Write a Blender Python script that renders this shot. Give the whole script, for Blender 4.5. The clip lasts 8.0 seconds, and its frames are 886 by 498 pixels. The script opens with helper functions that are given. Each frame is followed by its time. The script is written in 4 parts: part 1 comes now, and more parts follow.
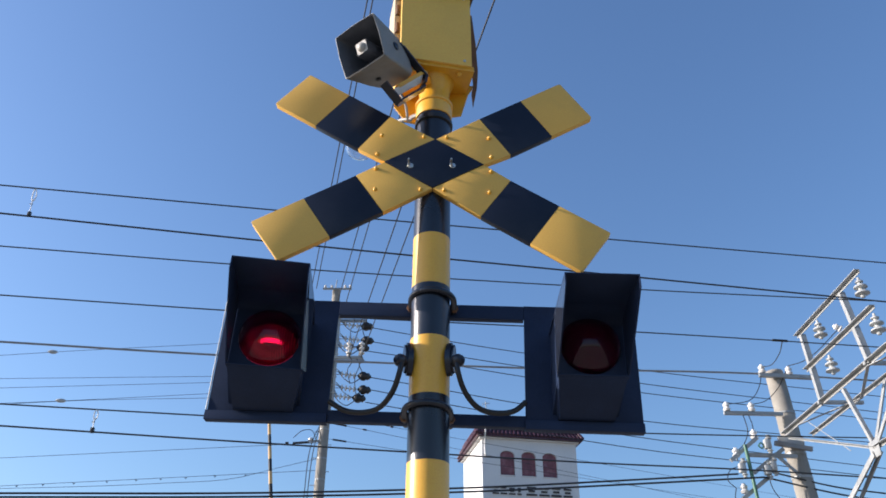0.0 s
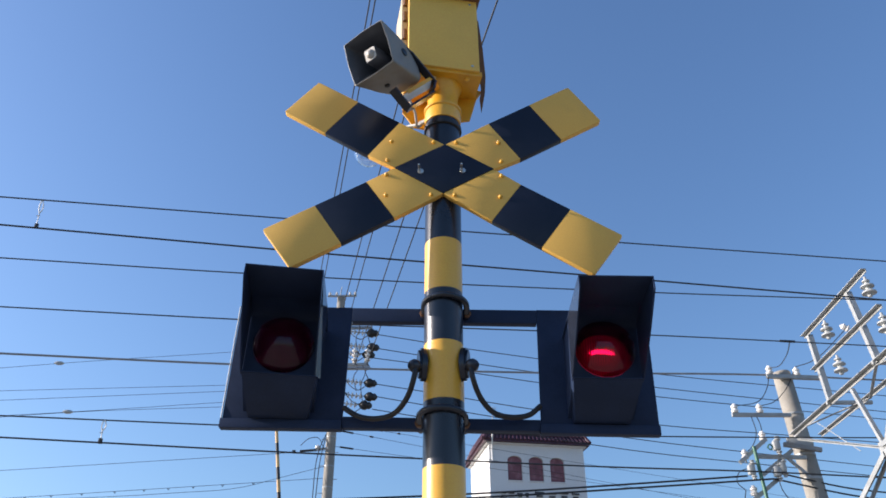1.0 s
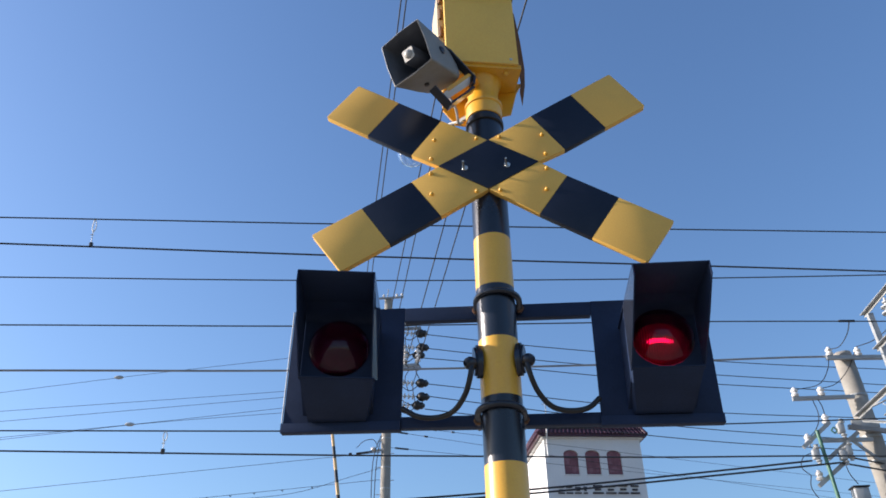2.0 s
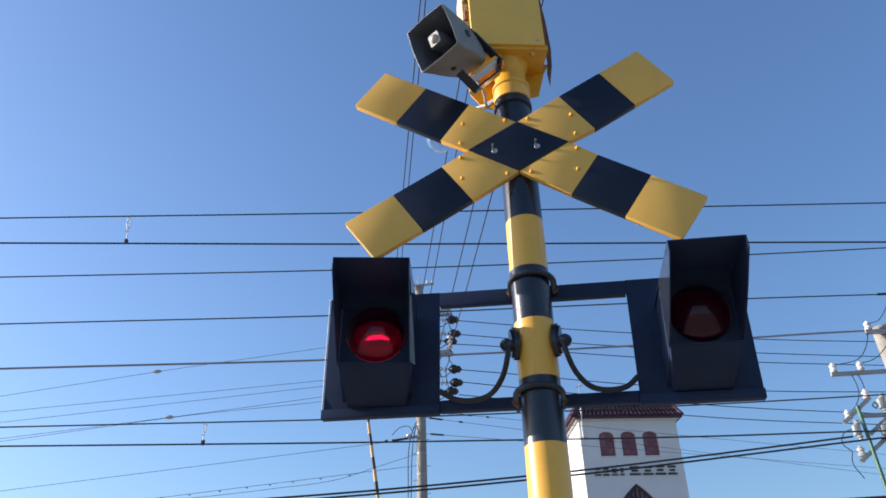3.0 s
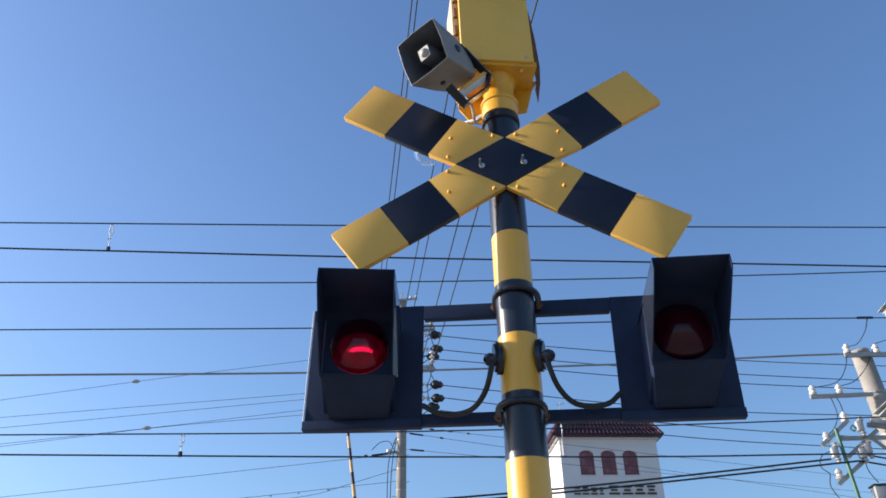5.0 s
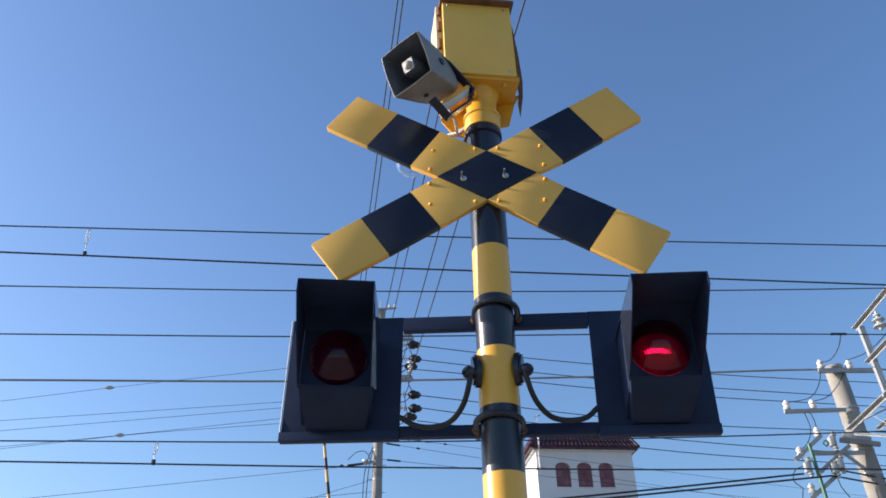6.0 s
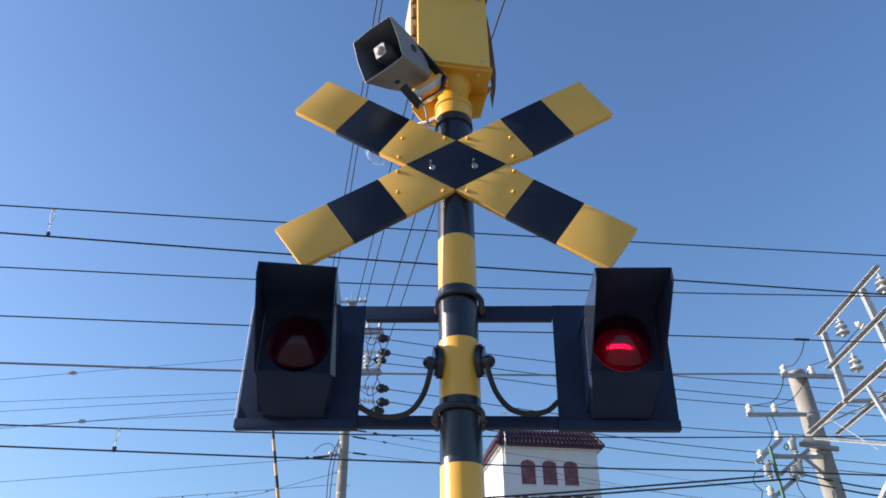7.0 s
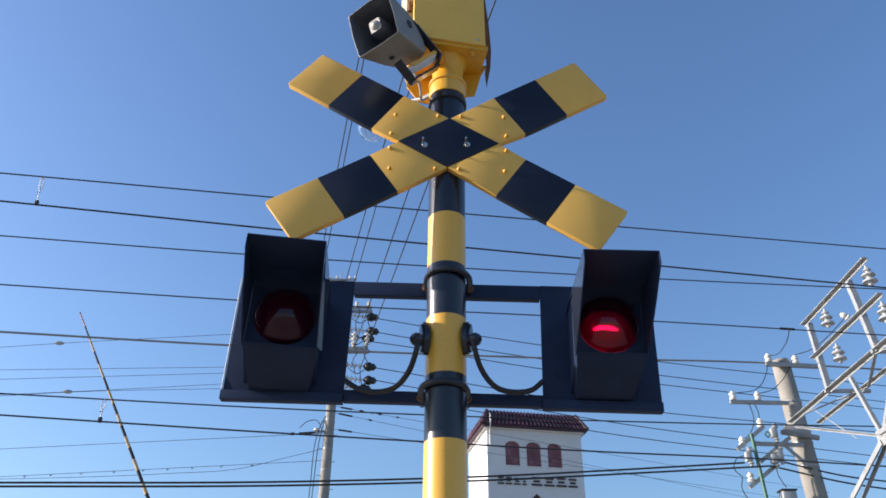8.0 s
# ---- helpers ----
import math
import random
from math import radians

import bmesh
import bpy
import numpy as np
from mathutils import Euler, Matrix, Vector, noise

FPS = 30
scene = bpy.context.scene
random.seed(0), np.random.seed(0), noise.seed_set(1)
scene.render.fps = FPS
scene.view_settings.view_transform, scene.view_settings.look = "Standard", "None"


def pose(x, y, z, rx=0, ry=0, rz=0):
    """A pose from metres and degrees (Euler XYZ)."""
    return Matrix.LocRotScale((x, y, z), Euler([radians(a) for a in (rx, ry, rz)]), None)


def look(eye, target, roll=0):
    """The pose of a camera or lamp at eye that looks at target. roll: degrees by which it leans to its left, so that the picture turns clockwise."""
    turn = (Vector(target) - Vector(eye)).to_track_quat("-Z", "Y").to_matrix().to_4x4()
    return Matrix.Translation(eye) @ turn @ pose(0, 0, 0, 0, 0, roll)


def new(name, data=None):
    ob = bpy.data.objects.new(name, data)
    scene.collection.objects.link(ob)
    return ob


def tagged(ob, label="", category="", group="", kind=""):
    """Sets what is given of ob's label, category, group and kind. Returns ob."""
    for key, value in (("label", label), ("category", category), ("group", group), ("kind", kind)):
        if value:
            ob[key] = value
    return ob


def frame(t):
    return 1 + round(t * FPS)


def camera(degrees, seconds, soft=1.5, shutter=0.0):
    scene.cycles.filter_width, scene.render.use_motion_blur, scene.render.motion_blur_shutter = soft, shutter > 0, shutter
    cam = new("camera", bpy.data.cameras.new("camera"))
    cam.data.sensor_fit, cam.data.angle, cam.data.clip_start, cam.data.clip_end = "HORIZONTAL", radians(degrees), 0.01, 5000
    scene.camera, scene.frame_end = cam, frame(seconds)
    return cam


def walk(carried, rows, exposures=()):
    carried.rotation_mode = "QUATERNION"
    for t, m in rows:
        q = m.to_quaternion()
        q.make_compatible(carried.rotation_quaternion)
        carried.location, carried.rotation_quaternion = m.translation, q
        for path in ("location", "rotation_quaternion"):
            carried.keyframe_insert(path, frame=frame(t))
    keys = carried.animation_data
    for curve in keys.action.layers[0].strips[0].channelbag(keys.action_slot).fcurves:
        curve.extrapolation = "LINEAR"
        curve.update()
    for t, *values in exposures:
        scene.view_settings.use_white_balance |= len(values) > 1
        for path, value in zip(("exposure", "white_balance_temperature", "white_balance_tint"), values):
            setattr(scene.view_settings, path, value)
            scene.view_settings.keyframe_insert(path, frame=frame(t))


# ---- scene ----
cam = camera(59.2, 8.0, soft=1.7)
PATH = [
    (0, (0.062, -2.077, 1.47), (0.04, -0.364, 2.5), 0.5),
    (0.1, (0.06, -2.08, 1.469), (0.036, -0.368, 2.509), 0.54),
    (0.2, (0.058, -2.082, 1.467), (0.022, -0.372, 2.518), 0.58),
    (0.3, (0.056, -2.085, 1.466), (0.022, -0.376, 2.527), 0.62),
    (0.4, (0.054, -2.087, 1.464), (0.011, -0.38, 2.522), 0.66),
    (0.5, (0.052, -2.09, 1.463), (0.003, -0.384, 2.506), 0.7),
    (0.6, (0.049, -2.088, 1.464), (-0.008, -0.382, 2.507), 0.52),
    (0.7, (0.046, -2.085, 1.465), (-0.014, -0.379, 2.508), 0.34),
    (0.8, (0.043, -2.083, 1.465), (-0.026, -0.377, 2.522), 0.16),
    (0.9, (0.04, -2.08, 1.466), (0.006, -0.374, 2.521), -0.02),
    (1, (0.037, -2.078, 1.467), (0.006, -0.372, 2.51), -0.2),
    (1.1, (0.035, -2.078, 1.466), (0.002, -0.37, 2.512), -0.4),
    (1.2, (0.034, -2.077, 1.465), (-0.007, -0.368, 2.513), -0.6),
    (1.3, (0.032, -2.077, 1.463), (-0.018, -0.367, 2.504), -0.8),
    (1.4, (0.031, -2.076, 1.462), (-0.022, -0.365, 2.492), -1),
    (1.5, (0.029, -2.076, 1.461), (-0.04, -0.363, 2.49), -1.2),
    (1.6, (0.027, -2.072, 1.466), (-0.032, -0.362, 2.486), -1.2),
    (1.7, (0.025, -2.068, 1.471), (-0.053, -0.361, 2.511), -1.2),
    (2.8, (0.012, -2.08, 1.46), (-0.189, -0.376, 2.488), -2),
    (2.9, (0.01, -2.077, 1.46), (-0.195, -0.37, 2.479), -2),
    (3, (0.007, -2.074, 1.46), (-0.211, -0.363, 2.472), -2),
    (3.1, (0.007, -2.075, 1.459), (-0.225, -0.367, 2.474), -1.94),
    (3.2, (0.008, -2.076, 1.458), (-0.227, -0.37, 2.464), -1.88),
    (3.3, (0.008, -2.078, 1.458), (-0.232, -0.374, 2.481), -1.82),
    (3.4, (0.009, -2.079, 1.457), (-0.239, -0.377, 2.489), -1.76),
    (3.5, (0.009, -2.08, 1.456), (-0.248, -0.381, 2.479), -1.7),
    (3.6, (0.01, -2.08, 1.456), (-0.239, -0.38, 2.476), -1.74),
    (3.7, (0.012, -2.081, 1.455), (-0.233, -0.379, 2.464), -1.78),
    (3.8, (0.013, -2.081, 1.455), (-0.241, -0.377, 2.476), -1.82),
    (3.9, (0.015, -2.082, 1.454), (-0.235, -0.376, 2.47), -1.86),
    (4, (0.016, -2.082, 1.454), (-0.237, -0.375, 2.466), -1.9),
    (4.1, (0.016, -2.08, 1.454), (-0.228, -0.375, 2.464), -1.78),
    (4.2, (0.015, -2.079, 1.454), (-0.233, -0.374, 2.464), -1.66),
    (4.3, (0.015, -2.077, 1.453), (-0.231, -0.374, 2.463), -1.54),
    (4.4, (0.014, -2.076, 1.453), (-0.211, -0.373, 2.471), -1.42),
    (4.5, (0.014, -2.074, 1.453), (-0.215, -0.373, 2.479), -1.3),
    (4.6, (0.012, -2.072, 1.453), (-0.187, -0.37, 2.483), -1.35),
    (4.7, (0.009, -2.07, 1.453), (-0.181, -0.368, 2.487), -1.4),
    (5.8, (-0.001, -2.08, 1.462), (-0.117, -0.395, 2.533), -1.7),
    (5.9, (0.001, -2.08, 1.46), (-0.12, -0.392, 2.535), -1.55),
    (6, (0.002, -2.079, 1.459), (-0.12, -0.39, 2.524), -1.4),
    (6.1, (0.004, -2.074, 1.459), (-0.111, -0.385, 2.52), -1.4),
    (6.2, (0.007, -2.07, 1.459), (-0.102, -0.379, 2.521), -1.4),
    (6.3, (0.009, -2.065, 1.458), (-0.089, -0.374, 2.514), -1.4),
    (6.4, (0.012, -2.061, 1.458), (-0.076, -0.368, 2.518), -1.4),
    (6.5, (0.014, -2.056, 1.458), (-0.067, -0.363, 2.52), -1.4),
    (6.6, (0.016, -2.054, 1.458), (-0.056, -0.36, 2.518), -1.26),
    (6.7, (0.018, -2.052, 1.458), (-0.045, -0.356, 2.514), -1.12),
    (6.8, (0.02, -2.049, 1.457), (-0.037, -0.353, 2.515), -0.98),
    (6.9, (0.022, -2.047, 1.457), (-0.035, -0.349, 2.515), -0.84),
    (7, (0.024, -2.045, 1.457), (-0.031, -0.346, 2.511), -0.7),
    (7.1, (0.025, -2.044, 1.457), (-0.02, -0.343, 2.514), -0.66),
    (7.2, (0.026, -2.043, 1.456), (-0.022, -0.341, 2.514), -0.62),
    (7.3, (0.028, -2.043, 1.456), (-0.017, -0.338, 2.507), -0.58),
    (7.4, (0.029, -2.042, 1.455), (-0.015, -0.336, 2.503), -0.54),
    (7.5, (0.03, -2.041, 1.455), (-0.009, -0.333, 2.494), -0.5),
    (7.6, (0.029, -2.041, 1.453), (-0.003, -0.33, 2.492), -0.3),
    (7.8, (0.028, -2.042, 1.45), (0, -0.324, 2.485), 0.1),
    (8, (0.027, -2.043, 1.447), (-0.005, -0.318, 2.459), 0.5),
]
walk(cam, [(t, look(eye, target, roll)) for t, eye, target, roll in PATH], exposures=[(0, 0.95, 6550, 17), (8, 0.95, 6550, 17)])

# ---------------- world, sun, exposure ----------------
SUN_EL, SUN_AZ = radians(20), radians(2)
SUN_DIR = Vector((-math.cos(SUN_EL) * math.cos(SUN_AZ), -math.cos(SUN_EL) * math.sin(SUN_AZ), math.sin(SUN_EL)))
world = bpy.data.worlds.new("sky_world")
scene.world = world
world.use_nodes = True
wn = world.node_tree.nodes
sky = wn.new("ShaderNodeTexSky")
sky.sky_type = "NISHITA"
sky.sun_disc = False
sky.sun_elevation = SUN_EL
sky.sun_rotation = math.atan2(SUN_DIR.x, SUN_DIR.y) + radians(6)
sky.air_density, sky.dust_density, sky.ozone_density = 1.35, 1.3, 6.4
world.node_tree.links.new(sky.outputs[0], wn["Background"].inputs[0])
wn["Background"].inputs[1].default_value = 0.109
sun_data = bpy.data.lights.new("sun", "SUN")
sun_data.energy, sun_data.angle, sun_data.color = 4.0, radians(0.53), (1.0, 0.93, 0.82)
sun = new("sun", sun_data)
sun.matrix_world = look(SUN_DIR * 60, (0, 0, 0))


# ---------------- materials ----------------
def material(name, color, rough=0.5, metal=0.0, vary=0.12, scale=6.0, fine=60.0, bump=0.15, dirt=None, dirt_amount=0.35, coat=0.0, dirt_scale=3.0):
    """Base colour broken up at two scales, optional dirt patches, roughness wear and fine relief."""
    m = bpy.data.materials.new(name)
    m.use_nodes = True
    nt = m.node_tree
    N, L = nt.nodes, nt.links
    bsdf = N["Principled BSDF"]
    co = N.new("ShaderNodeTexCoord")
    big = N.new("ShaderNodeTexNoise")
    big.inputs["Scale"].default_value, big.inputs["Detail"].default_value = scale, 6
    small = N.new("ShaderNodeTexNoise")
    small.inputs["Scale"].default_value, small.inputs["Detail"].default_value = fine, 5
    for n in (big, small):
        L.new(co.outputs["Object"], n.inputs["Vector"])
    ramp = N.new("ShaderNodeValToRGB")
    ramp.color_ramp.elements[0].position, ramp.color_ramp.elements[1].position = 0.3, 0.7
    lo, hi = [[max(0.0, c * (1 + s * vary)) for c in color] for s in (-1, 1)]
    ramp.color_ramp.elements[0].color, ramp.color_ramp.elements[1].color = (*lo, 1), (*hi, 1)
    L.new(big.outputs["Fac"], ramp.inputs["Fac"])
    mix = N.new("ShaderNodeMix")
    mix.data_type, mix.blend_type = "RGBA", "OVERLAY"
    mix.inputs[0].default_value = 0.18
    L.new(ramp.outputs["Color"], mix.inputs[6])
    L.new(small.outputs["Fac"], mix.inputs[7])
    out = mix.outputs[2]
    if dirt:
        spots = N.new("ShaderNodeTexNoise")
        spots.inputs["Scale"].default_value, spots.inputs["Detail"].default_value, spots.inputs["Roughness"].default_value = dirt_scale, 9, 0.7
        L.new(co.outputs["Object"], spots.inputs["Vector"])
        cut = N.new("ShaderNodeMapRange")
        cut.inputs["From Min"].default_value, cut.inputs["From Max"].default_value = 0.52, 0.78
        cut.inputs["To Max"].default_value = dirt_amount
        L.new(spots.outputs["Fac"], cut.inputs["Value"])
        soil = N.new("ShaderNodeMix")
        soil.data_type = "RGBA"
        soil.inputs[7].default_value = (*dirt, 1)
        L.new(cut.outputs[0], soil.inputs[0])
        L.new(out, soil.inputs[6])
        out = soil.outputs[2]
    L.new(out, bsdf.inputs["Base Color"])
    rr = N.new("ShaderNodeMapRange")
    rr.inputs["To Min"].default_value, rr.inputs["To Max"].default_value = max(0.03, rough - 0.1), min(1.0, rough + 0.1)
    L.new(big.outputs["Fac"], rr.inputs["Value"])
    L.new(rr.outputs[0], bsdf.inputs["Roughness"])
    bsdf.inputs["Metallic"].default_value = metal
    bsdf.inputs["Coat Weight"].default_value = coat
    bsdf.inputs["Coat Roughness"].default_value = 0.12
    bp = N.new("ShaderNodeBump")
    bp.inputs["Strength"].default_value, bp.inputs["Distance"].default_value = bump, 0.01
    L.new(small.outputs["Fac"], bp.inputs["Height"])
    L.new(bp.outputs[0], bsdf.inputs["Normal"])
    return m


YELLOW = material("yellow_paint", (0.78, 0.42, 0.05), 0.38, 0, 0.05, 5, 220, 0.05, (0.55, 0.33, 0.07), 0.2, 0.15)
YELLOW_BOARD = material("yellow_board_paint", (0.76, 0.44, 0.085), 0.6, 0, 0.05, 4, 200, 0.04, (0.5, 0.31, 0.09), 0.3, dirt_scale=7)
YELLOW_BOX = material("yellow_box_paint", (0.78, 0.47, 0.085), 0.5, 0, 0.07, 6, 160, 0.06, (0.33, 0.2, 0.06), 0.4)
ORANGE = material("amber_paint_and_ground_bounce", (0.72, 0.36, 0.02), 0.35, 0, 0.08, 8, 140, 0.06, (0.3, 0.15, 0.03), 0.4)
BLACK = material("black_gloss_paint", (0.010, 0.014, 0.024), 0.3, 0, 0.25, 6, 180, 0.05, (0.05, 0.05, 0.06), 0.3, 0.12)
BLACK_BOARD = material("black_board_paint", (0.009, 0.013, 0.027), 0.36, 0, 0.2, 6, 160, 0.04, (0.035, 0.035, 0.04), 0.3)
HOOD = material("black_sheet_metal", (0.019, 0.032, 0.070), 0.5, 0, 0.15, 9, 160, 0.04, (0.04, 0.05, 0.075), 0.3)
HOOD_OUT = material("gloss_black_sheet_metal", (0.022, 0.027, 0.040), 0.1, 0, 0.15, 9, 160, 0.015, (0.06, 0.06, 0.065), 0.4)
RUBBER = material("black_rubber", (0.014, 0.014, 0.015), 0.45, 0, 0.2, 20, 150, 0.15)
HORN = material("grey_horn_plastic", (0.21, 0.21, 0.20), 0.5, 0, 0.1, 14, 180, 0.08, (0.16, 0.13, 0.1), 0.5, dirt_scale=9)
HORN_IN = material("dark_horn_throat", (0.065, 0.072, 0.085), 0.5, 0, 0.2, 20, 150, 0.1)
HORN_CAP = material("pale_horn_plug", (0.42, 0.41, 0.38), 0.45, 0, 0.12, 40, 200, 0.1)
# cream with sunlight on the box's left side put into it, plus rust spots
PALE = material("sunlit_cream_with_rust", (0.50, 0.41, 0.26), 0.6, 0, 0.12, 14, 150, 0.1, (0.24, 0.13, 0.06), 0.6, dirt_scale=16)
STEEL = material("galvanised_steel", (0.33, 0.345, 0.345), 0.5, 0.15, 0.14, 5, 60, 0.12, (0.25, 0.22, 0.18), 0.4)
BOLT = material("zinc_bolt", (0.55, 0.54, 0.5), 0.3, 0.9, 0.1, 60, 200, 0.1)
RUST = material("rusty_steel", (0.16, 0.075, 0.035), 0.7, 0.2, 0.3, 20, 120, 0.3, (0.3, 0.2, 0.07), 0.6, dirt_scale=14)
CONCRETE = material("pole_concrete", (0.27, 0.255, 0.225), 0.85, 0, 0.18, 3, 40, 0.25, (0.24, 0.22, 0.19), 0.5, dirt_scale=1.6)
PORCELAIN = material("white_porcelain", (0.68, 0.66, 0.63), 0.18, 0, 0.05, 10, 60, 0.03, (0.4, 0.36, 0.3), 0.3)
GREY_PORC = material("grey_porcelain", (0.40, 0.415, 0.41), 0.3, 0, 0.1, 10, 60, 0.05)
WIRE = material("dark_wire", (0.03, 0.03, 0.032), 0.55, 0.2, 0.2, 2, 50, 0.1)
WIRE_GREY = material("grey_wire", (0.26, 0.26, 0.26), 0.5, 0.3, 0.2, 2, 50, 0.1)
GREEN = material("green_pipe", (0.05, 0.15, 0.10), 0.45, 0, 0.15, 6, 60, 0.1)
PLASTER = material("white_stucco", (0.66, 0.66, 0.65), 0.9, 0, 0.04, 0.7, 14, 0.35, (0.52, 0.5, 0.46), 0.35, dirt_scale=0.6)
TILE = material("maroon_roof_tile", (0.055, 0.018, 0.030), 0.5, 0, 0.35, 2, 20, 0.2, (0.16, 0.06, 0.06), 0.4)
SHUTTER = material("maroon_shutter", (0.20, 0.07, 0.085), 0.6, 0, 0.25, 3, 20, 0.15, (0.34, 0.22, 0.24), 0.6)
LETTER = material("dark_sign_letter", (0.035, 0.028, 0.03), 0.5, 0, 0.15, 5, 30, 0.1)
WHITE = material("white_plastic", (0.75, 0.75, 0.73), 0.4, 0, 0.05, 10, 60, 0.05)
ASPHALT = material("grey_ground", (0.22, 0.20, 0.17), 0.9, 0, 0.25, 0.4, 9, 0.4, (0.22, 0.2, 0.16), 0.5, dirt_scale=0.15)
ARM_Y = material("arm_yellow", (0.60, 0.39, 0.17), 0.6, 0, 0.12, 4, 60, 0.1, (0.3, 0.2, 0.12), 0.4)
ARM_K = material("arm_black", (0.02, 0.02, 0.024), 0.5, 0, 0.2, 4, 60, 0.1)
ARM_R = material("arm_red_white_tip", (0.55, 0.30, 0.27), 0.5, 0, 0.2, 4, 60, 0.1)


for dull, gloss in ((BLACK_BOARD, 0.3), (HOOD, 0.12)):
    dull.node_tree.nodes["Principled BSDF"].inputs["Specular IOR Level"].default_value = gloss


def lens_glass():
    """Ribbed deep red lens glass."""
    m = bpy.data.materials.new("red_lens_glass")
    m.use_nodes = True
    N, L = m.node_tree.nodes, m.node_tree.links
    b = N["Principled BSDF"]
    b.inputs["Transmission Weight"].default_value = 0.83
    b.inputs["Roughness"].default_value = 0.04
    b.inputs["IOR"].default_value = 1.15
    b.inputs["Specular Tint"].default_value = (1.0, 0.62, 0.72, 1)
    b.inputs["Coat Weight"].default_value, b.inputs["Coat Roughness"].default_value, b.inputs["Coat IOR"].default_value = 0.75, 0.06, 1.45
    co = N.new("ShaderNodeTexCoord")
    wave = N.new("ShaderNodeTexWave")
    wave.bands_direction = "X"
    wave.inputs["Scale"].default_value, wave.inputs["Distortion"].default_value = 50.0, 0.0
    L.new(co.outputs["Object"], wave.inputs["Vector"])
    bp = N.new("ShaderNodeBump")
    bp.inputs["Strength"].default_value, bp.inputs["Distance"].default_value = 0.3, 0.003
    L.new(wave.outputs["Fac"], bp.inputs["Height"])
    thick = N.new("ShaderNodeMix")
    thick.data_type = "RGBA"
    thick.inputs[6].default_value, thick.inputs[7].default_value = (0.05, 0.002, 0.014, 1), (0.32, 0.022, 0.10, 1)
    L.new(wave.outputs["Fac"], thick.inputs[0])
    L.new(thick.outputs[2], b.inputs["Base Color"])
    L.new(bp.outputs[0], b.inputs["Normal"])
    return m


def clear_glass():
    m = bpy.data.materials.new("clear_glass")
    m.use_nodes = True
    b = m.node_tree.nodes["Principled BSDF"]
    b.inputs["Base Color"].default_value = (0.97, 0.98, 0.98, 1)
    b.inputs["Transmission Weight"].default_value = 1.0
    b.inputs["Roughness"].default_value = 0.03
    b.inputs["IOR"].default_value = 1.45
    return m


def glow(name, color, strength):
    m = bpy.data.materials.new(name)
    m.use_nodes = True
    b = m.node_tree.nodes["Principled BSDF"]
    b.inputs["Base Color"].default_value = (*color, 1)
    b.inputs["Emission Color"].default_value = (*color, 1)
    b.inputs["Emission Strength"].default_value = strength
    return m


LENS, GLASS = lens_glass(), clear_glass()
LIT_MID = glow("lamp_glow", (1.0, 0.02, 0.08), 0.22)
LIT_CORE, LIT_FIELD = glow("lamp_core_glow", (1.0, 0.07, 0.24), 7.5), glow("lamp_field_glow", (1.0, 0.04, 0.14), 0.08)


# ---------------- mesh helpers ----------------
def thing(name, m=None, label="", category="", group="", kind=""):
    ob = new(name)
    ob.empty_display_size = 0.1
    if m is not None:
        ob.matrix_basis = m
    return tagged(ob, label, category, group, kind)


def part(name, bm, mats, parent=None, label=""):
    """Links a bmesh, in its thing's own space, as one mesh object."""
    me = bpy.data.meshes.new(name)
    bmesh.ops.recalc_face_normals(bm, faces=bm.faces[:])
    bm.to_mesh(me)
    bm.free()
    for m in mats if isinstance(mats, (list, tuple)) else [mats]:
        me.materials.append(m)
    me.polygons.foreach_set("use_smooth", [True] * len(me.polygons))
    me.set_sharp_from_angle(angle=radians(38))
    ob = new(name, me)
    if parent is not None:
        ob.parent = parent
    return tagged(ob, label)


def twin(ob, m, parent):
    """One more object on the same mesh, under a parent."""
    o = new(ob.name.split(".")[0], ob.data)
    o.parent, o.matrix_basis = parent, m
    return o


def box(bm, c, s, m=None, bevel=0.0, idx=0):
    t = Matrix.Translation(c) @ Matrix.Diagonal((*s, 1))
    r = bmesh.ops.create_cube(bm, size=1, matrix=(m @ t) if m is not None else t)
    faces = list({f for v in r["verts"] for f in v.link_faces})
    for f in faces:
        f.material_index = idx
    if bevel:
        bmesh.ops.bevel(bm, geom=list({e for f in faces for e in f.edges}), offset=bevel, segments=2, affect="EDGES", profile=0.6)
    return bm


def rod(bm, p, q, r, r2=None, n=12, idx=0):
    """A round bar between two points."""
    p, q = Vector(p), Vector(q)
    d = q - p
    m = Matrix.Translation((p + q) / 2) @ d.to_track_quat("Z", "Y").to_matrix().to_4x4()
    res = bmesh.ops.create_cone(bm, cap_ends=True, segments=n, radius1=r, radius2=r if r2 is None else r2, depth=d.length, matrix=m)
    for f in {f for v in res["verts"] for f in v.link_faces}:
        f.material_index = idx
    return bm


def bar(bm, p, q, w, h, idx=0):
    """A flat bar between two points, w across and h high."""
    p, q = Vector(p), Vector(q)
    d = q - p
    m = Matrix.Translation((p + q) / 2) @ d.to_track_quat("Y", "Z").to_matrix().to_4x4()
    return box(bm, (0, 0, 0), (w, d.length, h), m, 0, idx)


